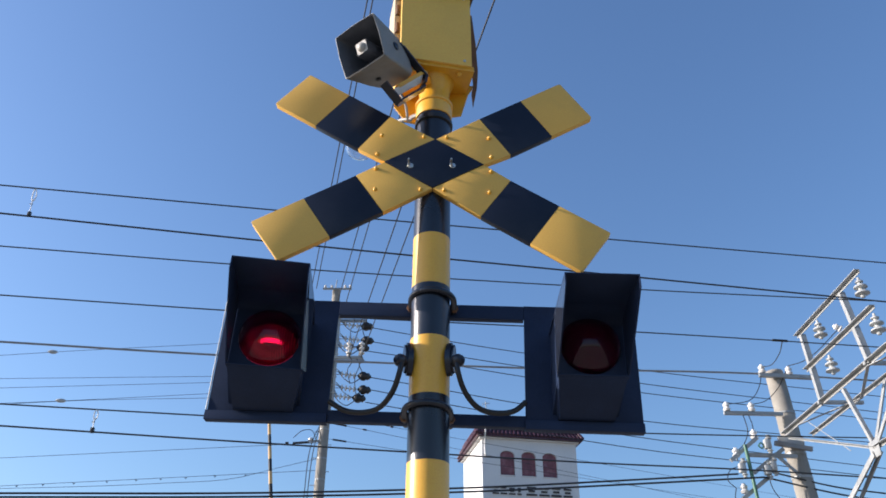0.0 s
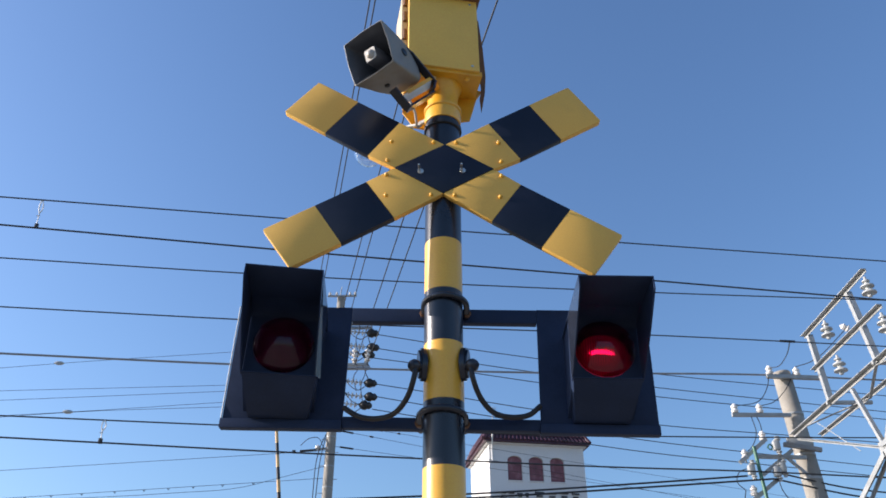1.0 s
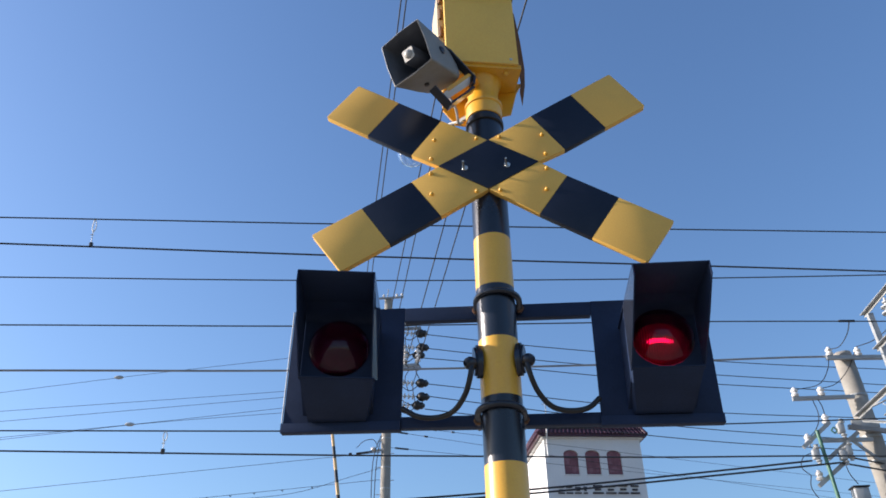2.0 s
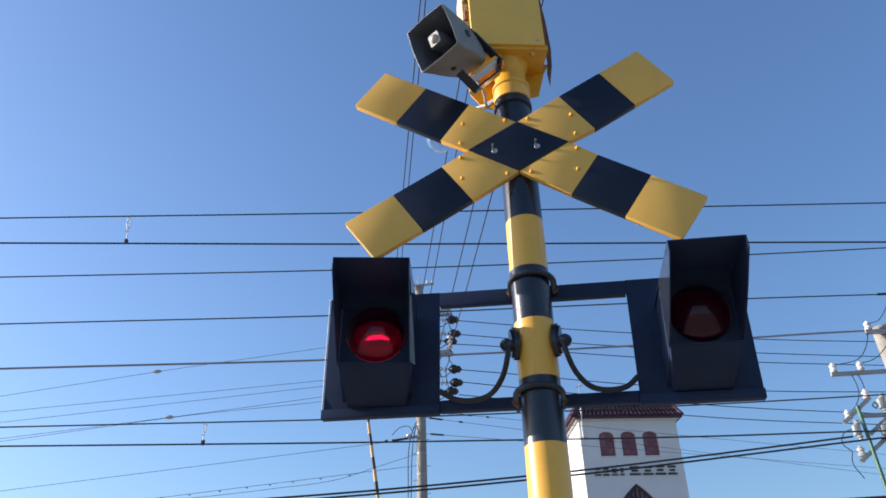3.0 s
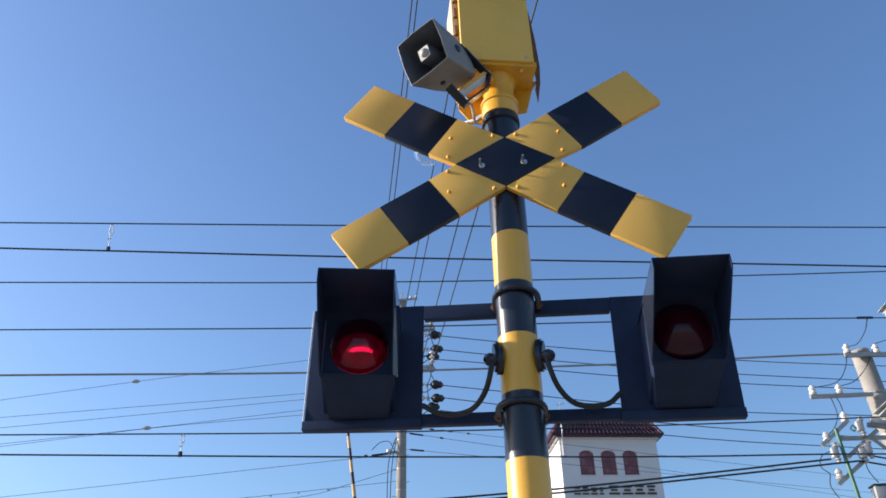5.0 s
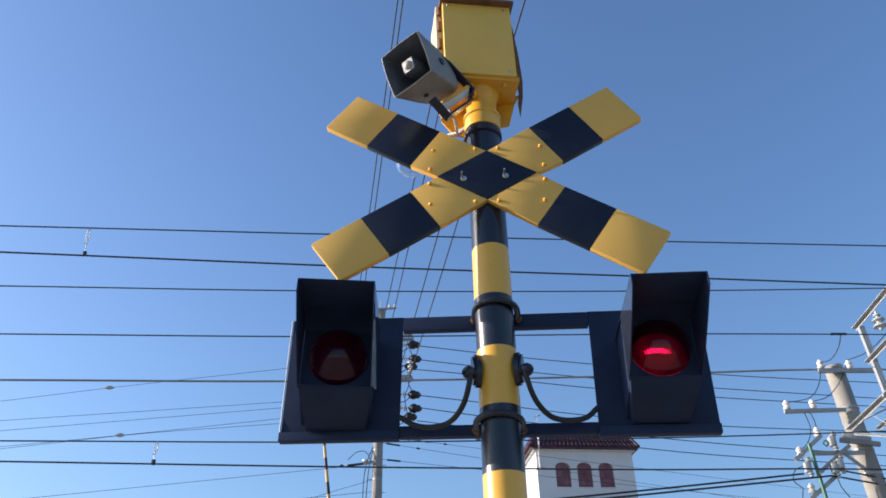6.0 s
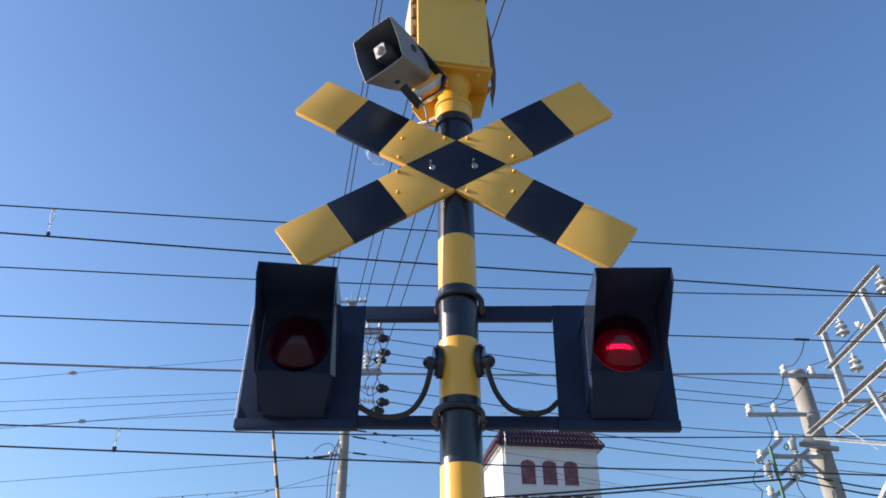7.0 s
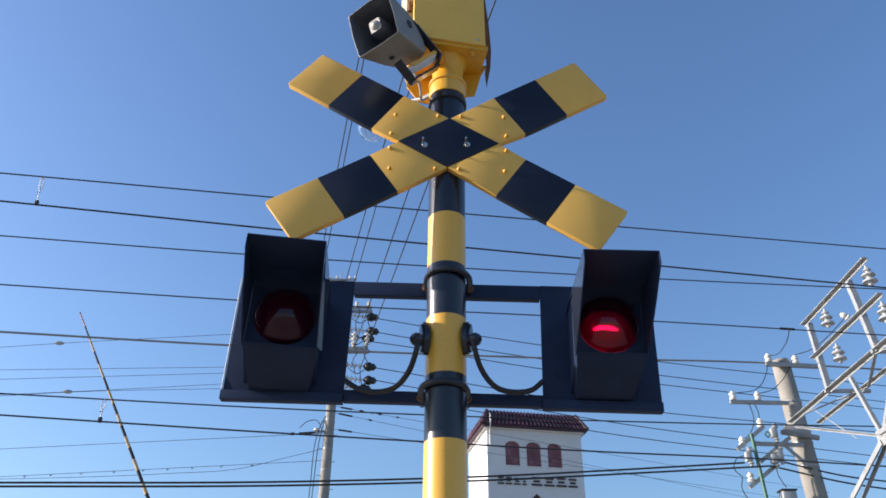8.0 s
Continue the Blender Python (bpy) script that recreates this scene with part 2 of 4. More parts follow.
def angle_bar(bm, p, q, w=0.07, t=0.008):
    """An L-section bar between two points: a flange on top and a leg hanging from its outer edge."""
    p, q = Vector(p), Vector(q)
    d = (q - p).normalized()
    side = d.cross(Vector((0, 0, 1))).normalized()
    if side.x < 0:
        side = -side
    up = side.cross(d)
    if up.z < 0:
        up = -up
    m = Matrix((side, d, up)).transposed().to_4x4()
    m.translation = (p + q) / 2
    wide, deep = 0.85 * w, 0.62 * w
    box(bm, (0, 0, w / 2 - t / 2), (wide, (q - p).length, t), m)
    return box(bm, (wide / 2 - t / 2, 0, w / 2 - t - deep / 2 + t / 2), (t, (q - p).length, deep - t), m)


def post_angle(bm, p, q, w=0.08, t=0.01):
    """An upright L-section bar: one leg faces sideways, the other forward."""
    p, q = Vector(p), Vector(q)
    d = q - p
    m = Matrix.Translation((p + q) / 2) @ d.to_track_quat("Y", "Z").to_matrix().to_4x4()
    box(bm, (0, 0, 0), (t, d.length, w), m)
    s = 1 if (m.to_3x3() @ Vector((1, 0, 0))).x > 0 else -1
    return box(bm, (s * (w / 2 + t / 2), 0, w / 2 - t / 2), (w - t, d.length, t), m)


def turned(bm, profile, m=None, n=20, idx=0):
    """A turned shape round z from (radius, height) pairs."""
    m = m if m is not None else Matrix()
    rings = []
    for r, z in profile:
        rings.append([bm.verts.new(m @ Vector((max(r, 1e-4) * math.cos(2 * math.pi * k / n), max(r, 1e-4) * math.sin(2 * math.pi * k / n), z))) for k in range(n)])
    for a, b in zip(rings, rings[1:]):
        for k in range(n):
            f = bm.faces.new((a[k], a[(k + 1) % n], b[(k + 1) % n], b[k]))
            f.material_index = idx
    for ring in (rings[0], rings[-1]):
        f = bm.faces.new(ring)
        f.material_index = idx
    return bm


def smooth_line(points, steps=8):
    """A smooth line through the points, its bends set by the distances between them."""
    p = [Vector(v) for v in points]
    if len(p) < 3:
        return p
    gap = [max((b - a).length, 1e-6) for a, b in zip(p, p[1:])]
    slope = [(b - a) / g for a, b, g in zip(p, p[1:], gap)]
    tan = [slope[0]] + [(slope[k - 1] * gap[k] + slope[k] * gap[k - 1]) / (gap[k] + gap[k - 1]) for k in range(1, len(p) - 1)] + [slope[-1]]
    out = []
    for k, g in enumerate(gap):
        for s in range(steps):
            u = s / steps
            h = 2 * u ** 3 - 3 * u ** 2 + 1
            out.append(p[k] * h + tan[k] * (g * (u ** 3 - 2 * u ** 2 + u)) + p[k + 1] * (1 - h) + tan[k + 1] * (g * (u ** 3 - u ** 2)))
    return out + [p[-1]]


def tube(bm, points, r, n=8, steps=8, idx=0):
    line = smooth_line(points, steps)
    rings, side = [], None
    for k, v in enumerate(line):
        d = line[min(k + 1, len(line) - 1)] - line[max(k - 1, 0)]
        d.normalize()
        side = side - d * side.dot(d) if side is not None else d.orthogonal()
        side.normalize()
        up = d.cross(side)
        rings.append([bm.verts.new(v + side * (r * math.cos(2 * math.pi * j / n)) + up * (r * math.sin(2 * math.pi * j / n))) for j in range(n)])
    for a, b in zip(rings, rings[1:]):
        for j in range(n):
            bm.faces.new((a[j], a[(j + 1) % n], b[(j + 1) % n], b[j])).material_index = idx
    bm.faces.new(rings[0])
    bm.faces.new(rings[-1])
    return bm


def slab(bm, outline, y0, y1, m=None, idx=0):
    """An outline in x and z, drawn out from y0 to y1."""
    m = m if m is not None else Matrix()
    a = [bm.verts.new(m @ Vector((x, y0, z))) for x, z in outline]
    b = [bm.verts.new(m @ Vector((x, y1, z))) for x, z in outline]
    n = len(outline)
    fs = [bm.faces.new(a), bm.faces.new(b)]
    fs += [bm.faces.new((a[k], a[(k + 1) % n], b[(k + 1) % n], b[k])) for k in range(n)]
    for f in fs:
        f.material_index = idx
    return bm


def B():
    return bmesh.new()


# ---------------- ground ----------------
g = B()
bmesh.ops.create_grid(g, x_segments=40, y_segments=40, size=2500)
ground = tagged(part("ground", g, ASPHALT), "grey asphalt and gravel ground by the railway", "ground", kind="structure")


# ---------------- crossing post ----------------
R = 0.0575
post = thing("crossing_post", pose(0, 0, 0), "yellow and black banded steel warning post", "signal post")
bands = [(0.0, 0.45, 1), (0.45, 0.75, 0), (0.75, 1.05, 1), (1.05, 1.37, 0), (1.37, 1.69, 1), (1.69, 2.048, 0), (2.048, 2.231, 1), (2.231, 2.405, 0), (2.405, 2.574, 1), (2.574, 2.748, 0), (2.748, 3.275, 1)]
for z0, z1, dark in bands:
    part("black_band" if dark else "yellow_band", turned(B(), [(R, z0), (R, z1)], n=40), BLACK if dark else YELLOW, post)
part("base_flange", turned(B(), [(0.13, 0), (0.13, 0.03), (0.075, 0.035), (0.07, 0.12), (R + 0.002, 0.13)], n=32), BLACK, post)
part("rubber_ring", turned(B(), [(R, 3.20), (R + 0.007, 3.203), (R + 0.007, 3.217), (R, 3.22)], n=36), RUBBER, post)

# conduit elbows on both sides of the post with their cables
for s in (-1, 1):
    edge = [(0.027 * math.cos(a) * (1 + 0.07 * math.cos(4 * a)), 0.049 * math.sin(a) * (1 + 0.05 * math.cos(4 * a))) for a in (2 * math.pi * k / 28 for k in range(28))]
    tilt = pose(s * 0.0535, -0.026, 2.338, 0, s * 4, s * 74)
    el = slab(B(), edge, -0.012, 0.003, tilt)
    slab(el, [(x * 0.8, z * 0.86) for x, z in edge], -0.019, -0.0125, tilt)
    turned(el, [(0.0, -0.012), (0.016, -0.01), (0.0195, 0.0), (0.018, 0.012), (0.012, 0.02), (0.0, 0.023)], pose(s * 0.078, -0.047, 2.325, 90, 0, s * 40), 16)
    rod(el, (s * 0.05, -0.036, 2.328), (s * 0.078, -0.045, 2.326), 0.015, n=12)
    for dz in (-0.036, 0.036):
        turned(el, [(0.007, 0), (0.007, 0.005), (0, 0.006)], tilt @ pose(0, -0.012, dz, 90, 0, 0), 6)
    part("conduit_box", el, BLACK, post)
    dx = -0.284 if s < 0 else 0.272
    part("cable", tube(B(), [(s * 0.076, -0.056, 2.322), (s * 0.080, -0.062, 2.29), (s * 0.102, -0.035, 2.235), (s * 0.145, 0.005, 2.203), (s * 0.19, 0.02, 2.198), (s * 0.24, 0.028, 2.208), (dx, 0.032, 2.235)], 0.0078, 10), RUBBER, post)

# ---------------- crossbuck ----------------
YB = -0.075
buck = thing("crossbuck", pose(0.005, YB, 2.99, 0, 0, 0), "yellow and black striped crossbuck warning boards", "crossbuck")
W2 = 0.083
ANG = {"a": radians(-33.3), "b": radians(29.4)}
RISE = 0.005


def board_point(ang, u, v):
    return (u * math.cos(ang) - v * math.sin(ang), u * math.sin(ang) + v * math.cos(ang))


def meet(a1, v1, a2, v2):
    """Where the edge v1 of one board crosses the edge v2 of the other."""
    n1, n2 = (-math.sin(a1), math.cos(a1)), (-math.sin(a2), math.cos(a2))
    det = n1[0] * n2[1] - n1[1] * n2[0]
    return ((v1 * n2[1] - n1[1] * v2) / det, (n1[0] * v2 - v1 * n2[0]) / det)


aa, ab = ANG["a"], ANG["b"]
top_pt, bottom_pt = meet(aa, W2, ab, W2), meet(aa, -W2, ab, -W2)
left_pt, right_pt = meet(aa, -W2, ab, W2), meet(aa, W2, ab, -W2)
top_pt, bottom_pt, left_pt, right_pt = [(x, z + RISE) for x, z in (top_pt, bottom_pt, left_pt, right_pt)]
TH = 0.022


def bevelled_slab(outline, y0, y1, off=0.0025):
    bm = slab(B(), outline, y0, y1)
    bmesh.ops.bevel(bm, geom=bm.edges[:], offset=off, segments=2, affect="EDGES", profile=0.6)
    return bm


part("centre_diamond", bevelled_slab([top_pt, right_pt, bottom_pt, left_pt], -0.003, TH, 0.002), BLACK_BOARD, buck)
# each arm: its board, then three painted squares on the board's face and edges
# stops along the lower and the upper edge of each arm: the ends are sawn slightly askew
arms = [(aa, 1, (0.232, 0.408, 0.584), (0.238, 0.414, 0.593), (right_pt, bottom_pt), -0.086, 0.081),
        (aa, -1, (0.243, 0.419, 0.592), (0.234, 0.405, 0.576), (left_pt, top_pt), -0.083, 0.086),
        (ab, 1, (0.235, 0.393, 0.551), (0.223, 0.383, 0.541), (right_pt, top_pt), -0.087, 0.092),
        (ab, -1, (0.225, 0.407, 0.579), (0.238, 0.418, 0.595), (left_pt, bottom_pt), -0.083, 0.084)]
for ang, s, low, high, (p, q), VL, VH in arms:

    def at_u(u, v):
        return board_point(ang, s * u, v)

    first = [p, q]
    # order the two inner corners by their side of the board
    first.sort(key=lambda c: -c[0] * math.sin(ang) + c[1] * math.cos(ang))
    inner = [first[0], at_u(low[0], VL), at_u(high[0], VH), first[1]]
    part("yellow_panel", bevelled_slab(inner, 0, TH), YELLOW_BOARD, buck)
    part("black_panel", bevelled_slab([at_u(low[0], VL), at_u(low[1], VL), at_u(high[1], VH), at_u(high[0], VH)], 0, TH), BLACK_BOARD, buck)
    c = 0.004
    part("yellow_end_panel", bevelled_slab([at_u(low[1], VL), at_u(low[2] - c, VL), at_u(low[2], VL + c), at_u(high[2], VH - c), at_u(high[2] - c, VH), at_u(high[1], VH)], 0, TH), YELLOW_BOARD, buck)
    # three round-headed bolts near the diamond
    way = Vector(board_point(ang, s, 0))
    spots = [Vector(v) + way * 0.036 - Vector(board_point(ang, 0, 1)) * (0.012 if -v[0] * math.sin(ang) + v[1] * math.cos(ang) > 0 else -0.012) for v in (p, q)]
    for x, z in (*spots, at_u(0.208, 0.004)):
        part("bolt", turned(B(), [(0.0065, 0), (0.0065, 0.003), (0.0052, 0.007), (0.0025, 0.009), (0, 0.0095)], Matrix.Translation((x, -0.0005, z)) @ pose(0, 0, 0, 90, 0, 0), 14), YELLOW, buck)
part("strap", box(B(), (0, TH + 0.008, 0), (0.30, 0.014, 0.045), None, 0.003), BLACK_BOARD, buck)
for x in (-0.079, 0.056):
    u = turned(B(), [(0.006, 0), (0.006, 0.006), (0.0032, 0.006), (0.0032, 0.034), (0, 0.035)], Matrix.Translation((x, -0.003, -0.005)) @ pose(0, 0, 0, 90, 0, 0), 12)
    turned(u, [(0.0095, 0), (0.0095, 0.0015), (0.009, 0.002), (0, 0.0025)], Matrix.Translation((x + 0.004, -0.003, -0.007)) @ pose(0, 0, 0, 90, 0, 0), 16)
    part("u_bolt_end", u, BOLT, buck, "zinc threaded u-bolt end with nut")
part("u_bolt", tube(B(), [(-0.072, 0.024, 0), (-0.072, 0.06, 0), (-0.055, 0.12, 0), (0, 0.145, 0), (0.055, 0.12, 0), (0.072, 0.06, 0), (0.072, 0.024, 0)], 0.005, 8), BOLT, buck)

# ---------------- twin flashing lights ----------------
ZL = 2.35
lights = thing("flashing_lights", pose(0, 0, ZL, 0, 1.6, 0), "black twin flashing light unit with hooded red lamps", "crossing lights")
YP = 0.062


def frame_piece(name, x0, x1, z0, z1, y0=YP - 0.014, y1=YP + 0.014, bev=0.002):
    return part(name, box(B(), ((x0 + x1) / 2, (y0 + y1) / 2, (z0 + z1) / 2 - ZL), (x1 - x0, y1 - y0, z1 - z0), None, bev), HOOD, lights)


frame_piece("top_bar", -0.285, 0.276, 2.511, 2.556, YP - 0.006, YP + 0.020)
frame_piece("bottom_bar", -0.285, 0.276, 2.176, 2.209, YP - 0.010, YP + 0.018)
for x0, x1 in ((-0.630, -0.2855), (0.2765, 0.608)):
    frame_piece("back_plate", x0, x1, 2.197, 2.558, YP - 0.004, YP + 0.003, 0.001)
    frame_piece("bottom_flange", x0 - 0.002, x1, 2.169, 2.196, YP - 0.018, YP + 0.012)
for z in (2.536, 2.192):
    arc = [(0.0635 * math.cos(radians(a)), -0.0635 * math.sin(radians(a)), z + 0.007 * math.sin(radians(a)) - ZL) for a in range(0, 181, 15)]
    part("ring_clamp", tube(B(), [(0.0635, YP + 0.03, z - 0.007 - ZL), (0.0635, 0.03, z - 0.005 - ZL)] + arc + [(-0.0635, 0.03, z - 0.005 - ZL), (-0.0635, YP + 0.03, z - 0.007 - ZL)], 0.0095, 12, 3), BLACK, lights)
    for s in (-1, 1):
        part("clamp_nut", turned(B(), [(0.012, 0), (0.012, 0.012), (0.006, 0.013), (0.006, 0.022), (0, 0.023)], pose(s * 0.066, YP - 0.022, z - 0.006 - ZL, 90, 0, 0), 6), RUST, lights)

# added pale rod: draws the bright sunlit line on the left plate's edge
part("sunlit_edge_strip", rod(B(), (-0.6325, YP - 0.006, 2.20 - ZL), (-0.6325, YP - 0.006, 2.556 - ZL), 0.0020, n=10), STEEL, lights, "pale steel strip standing in for the sunlit plate edge")
LAMPS = []


def lamp(x, z, yaw, high, reach, hw, askew=0.0):
    """One hooded lamp: housing, flared hood with slanting cheeks, ribbed lens, bulb panel that turns."""
    base = pose(x, 0, z - ZL, 0, 0, yaw)
    t, FY = 0.003, -0.088
    lip = -0.145
    # side outline of the housing, y forward negative
    body = B()
    side = [(YP - 0.005, high - 0.004), (FY, high - 0.004), (FY, -0.087), (YP - 0.005, -0.145)]
    a = [body.verts.new(base @ Vector((-hw + 0.004, y, zz))) for y, zz in side]
    b = [body.verts.new(base @ Vector((hw - 0.004, y, zz))) for y, zz in side]
    ring = 28
    hole = [body.verts.new(base @ Vector((0.085 * math.cos(2 * math.pi * k / ring), FY, 0.005 + 0.085 * math.sin(2 * math.pi * k / ring)))) for k in range(ring)]
    inner = [body.verts.new(base @ Vector((0.078 * math.cos(2 * math.pi * k / ring), FY + 0.128, 0.078 * math.sin(2 * math.pi * k / ring)))) for k in range(ring)]
    body.faces.new((a[0], a[1], b[1], b[0]))
    body.faces.new((a[2], a[3], b[3], b[2]))
    body.faces.new((a[3], a[0], b[0], b[3]))
    body.faces.new(a)
    body.faces.new(b[::-1])
    for k in range(ring):
        body.faces.new((hole[k], hole[(k + 1) % ring], inner[(k + 1) % ring], inner[k]))
    body.faces.new(inner)
    # front with a round opening, as a fan from the corners
    corners = [b[1], a[1], a[2], b[2]]
    quarter = ring // 4
    starts = [ring // 8, ring // 8 + quarter, ring // 8 + 2 * quarter, ring // 8 + 3 * quarter]
    for c in range(4):
        first, last = starts[c] - quarter // 2 - 0, starts[c] + quarter - quarter // 2
        for k in range(first, last):
            body.faces.new((corners[c], hole[k % ring], hole[(k + 1) % ring]))
        body.faces.new((corners[c], hole[last % ring], corners[(c + 1) % 4]))
    housing = part("lamp_housing", body, HOOD, lights)
    # hood: top sheet and two cheeks running from the top edge down to the lower lip
    hood = B()
    top_front = reach
    prof = [(FY - 0.001, high), (top_front, high), (top_front - 0.004, high - 0.035), (-0.245, 0.0), (-0.135, -0.075), (lip + 0.035, -0.088), (FY - 0.001, -0.088)]
    for s in (-1, 1):
        skew = [askew * (1 if y > -0.1 else -0.7) if s > 0 else 0.0 for y, zz in prof]
        o = [hood.verts.new(base @ Vector((s * hw + k, y, zz))) for k, (y, zz) in zip(skew, prof)]
        i = [hood.verts.new(base @ Vector((s * (hw - t) + k, y, zz))) for k, (y, zz) in zip(skew, prof)]
        hood.faces.new(o).material_index = 1
        hood.faces.new(i[::-1])
        for k in range(len(prof)):
            j = (k + 1) % len(prof)
            hood.faces.new((o[k], o[j], i[j], i[k]))
    wide = hw - 0.7 * askew
    slab(hood, [(-hw, top_front), (wide, top_front), (hw + askew, FY), (hw + askew, YP - 0.005), (-hw, YP - 0.005)], -high - t, -high - 0.0002, base @ Matrix(((1, 0, 0, 0), (0, 0, 1, 0), (0, -1, 0, 0), (0, 0, 0, 1))))
    box(hood, (0, (lip + 0.035 + FY) / 2, -0.0895), (2 * hw, FY - lip - 0.035, t), base)
    cove = [(FY - 0.002 - 0.075 * (1 - math.sin(radians(a))), high - 0.0005 - 0.034 * (1 - math.cos(radians(a)))) for a in range(0, 91, 10)]
    ca = [hood.verts.new(base @ Vector((-hw + t, y, zz))) for y, zz in cove]
    cc = [hood.verts.new(base @ Vector((hw - t - 0.7 * askew, y, zz))) for y, zz in cove]
    for k in range(len(cove) - 1):
        hood.faces.new((ca[k], ca[k + 1], cc[k + 1], cc[k]))
    part("hood", hood, [HOOD, HOOD_OUT], lights, "black sheet metal sun hood with slanting cheeks")
    # the housing below the lip draws in towards the plate
    low_box = B()
    lo = [(lip + 0.040, -0.0915, 0.97), (YP - 0.005, -0.0915, 0.97), (YP - 0.005, -0.163, 0.80), (YP - 0.04, -0.163, 0.80)]
    la = [low_box.verts.new(base @ Vector((-hw * f, y, zz))) for y, zz, f in lo]
    lb = [low_box.verts.new(base @ Vector((hw * f, y, zz))) for y, zz, f in lo]
    low_box.faces.new(la)
    low_box.faces.new(lb)
    for k in range(4):
        low_box.faces.new((la[k], la[(k + 1) % 4], lb[(k + 1) % 4], lb[k]))
    part("lower_housing", low_box, HOOD, lights)
    dome = [(0.084, 0.0)] + [(0.105 * math.sin(w), 0.105 * math.cos(w) - 0.060) for w in (radians(53 - 53 * k / 12) for k in range(13))]
    part("lens", turned(B(), dome, base @ pose(0, FY - 0.001, 0.005, 90, 0, 0), 48), LENS, lights, "ribbed dark red glass lens")
    bulb = B()
    slab(bulb, [(0.068 * math.cos(2 * math.pi * k / 24), 0.068 * math.sin(2 * math.pi * k / 24)) for k in range(24)], -0.004, 0.0, None, 1)
    slab(bulb, [(-0.027, 0.014), (-0.012, 0.018), (0.012, 0.018), (0.027, 0.014), (0.025, 0.023), (0.013, 0.029), (-0.013, 0.029), (-0.025, 0.023)], -0.007, -0.0042, None, 0)
    slab(bulb, [(0.045 * math.cos(math.pi + math.pi * k / 16), 0.018 + 0.052 * math.sin(math.pi + math.pi * k / 16)) for k in range(17)], -0.006, -0.0041, None, 3)
    slab(bulb, [(0.069 * math.cos(2 * math.pi * k / 24), 0.069 * math.sin(2 * math.pi * k / 24)) for k in range(24)], 0.0002, 0.004, None, 2)
    turner = part("bulb_panel", bulb, [LIT_CORE, LIT_FIELD, ARM_K, LIT_MID], lights, "glowing red lamp panel turning behind the lens")
    LAMPS.append((turner, base @ pose(0, FY + 0.048, -0.008)))
    return housing


lamp(-0.460, 2.360, 9, 0.116, -0.33, 0.104, 0.008)
lamp(0.446, 2.362, 0, 0.100, -0.325, 0.0965)

# ---------------- control box on top of the post ----------------
top = thing("control_box", pose(0, 0, 0), "yellow painted steel control box on the post top", "control box")
part("collar", turned(B(), [(R, 3.235), (R + 0.004, 3.236), (R + 0.006, 3.262), (R + 0.003, 3.285), (R + 0.008, 3.288), (R + 0.008, 3.296), (0.054, 3.30)], n=36), YELLOW, top)
part("neck", turned(B(), [(0.056, 3.298), (0.052, 3.33), (0.056, 3.37), (0.07, 3.405), (0.075, 3.43), (0.03, 3.432)], n=32), ORANGE, top)
boxrot = Matrix.Translation((-0.0157, 0, 3.59)) @ pose(0, 0, 0, 0, -0.7, 12.3)
part("box_body", box(B(), (0, 0.03, 0.0), (0.235, 0.22, 0.33), boxrot, 0.004), YELLOW_BOX, top)
part("front_lid", box(B(), (0, -0.094, 0.0), (0.253, 0.022, 0.352), boxrot, 0.004), YELLOW_BOX, top)
part("box_roof", box(B(), (0, 0.01, 0.180), (0.275, 0.28, 0.012), boxrot, 0.003), RUST, top, "rust-brown rain roof of the box")
# amber instead of box yellow: warm bounce from the ground is in the tray's colour
part("underside_tray", box(B(), (0.012, 0.02, -0.178), (0.25, 0.23, 0.022), boxrot, 0.004), ORANGE, top)
for outline in ([(-0.02, 3.46), (0.142, 3.44), (0.120, 3.40), (0.095, 3.303), (0.057, 3.297), (0.03, 3.33)], [(-0.147, 3.354), (-0.10, 3.43), (-0.02, 3.45), (-0.03, 3.30), (-0.064, 3.274), (-0.104, 3.285)]):
    part("gusset", slab(B(), outline, 0.050 + (0.01 if outline[0][0] < -0.1 else 0), 0.058 + (0.01 if outline[0][0] < -0.1 else 0)), ORANGE, top, "amber gusset plate under the box")
part("shelf", box(B(), (-0.075, -0.03, -0.205), (0.10, 0.10, 0.012), boxrot, 0.003), ORANGE, top)
# side flanges and hinges
for s, yy in ((1, 0.05), (-1, 0.02)):
    if s > 0:
        part("side_flange", slab(B(), [(0.122, 0.20), (0.160, 0.20), (0.172, 0.05), (0.177, -0.09), (0.171, -0.17), (0.155, -0.262), (0.151, -0.20), (0.158, -0.15), (0.150, -0.02), (0.122, 0.03)], 0.004, 0.010, boxrot), RUST, top, "rust-brown side flange of the box")
    else:
        part("side_flange", box(B(), (-0.143, yy, 0.02), (0.006, 0.13, 0.36), boxrot, 0.002), PALE, top, "side flange with hinges, sunlit paleness in its colour")
    for zz in (-0.13, 0.11):
        part("hinge", box(B(), (s * 0.130, -0.03, zz), (0.016, 0.03, 0.045), boxrot, 0.003), ORANGE, top)
    for zz in (-0.14, -0.05, 0.04, 0.13):
        part("latch_clip", box(B(), (s * 0.118, -0.06, zz), (0.012, 0.02, 0.018), boxrot, 0.002), RUST, top)
part("hinge_column", box(B(), (-0.136, -0.052, 0.02), (0.022, 0.028, 0.36), boxrot, 0.003), PALE, top, "hinge column, sunlit paleness in its colour")
for zz in (-0.11, -0.03, 0.06, 0.14):
    part("hinge_knuckle", rod(B(), boxrot @ Vector((-0.136, -0.070, zz)), boxrot @ Vector((-0.136, -0.070, zz + 0.045)), 0.0075, n=12), RUST, top)
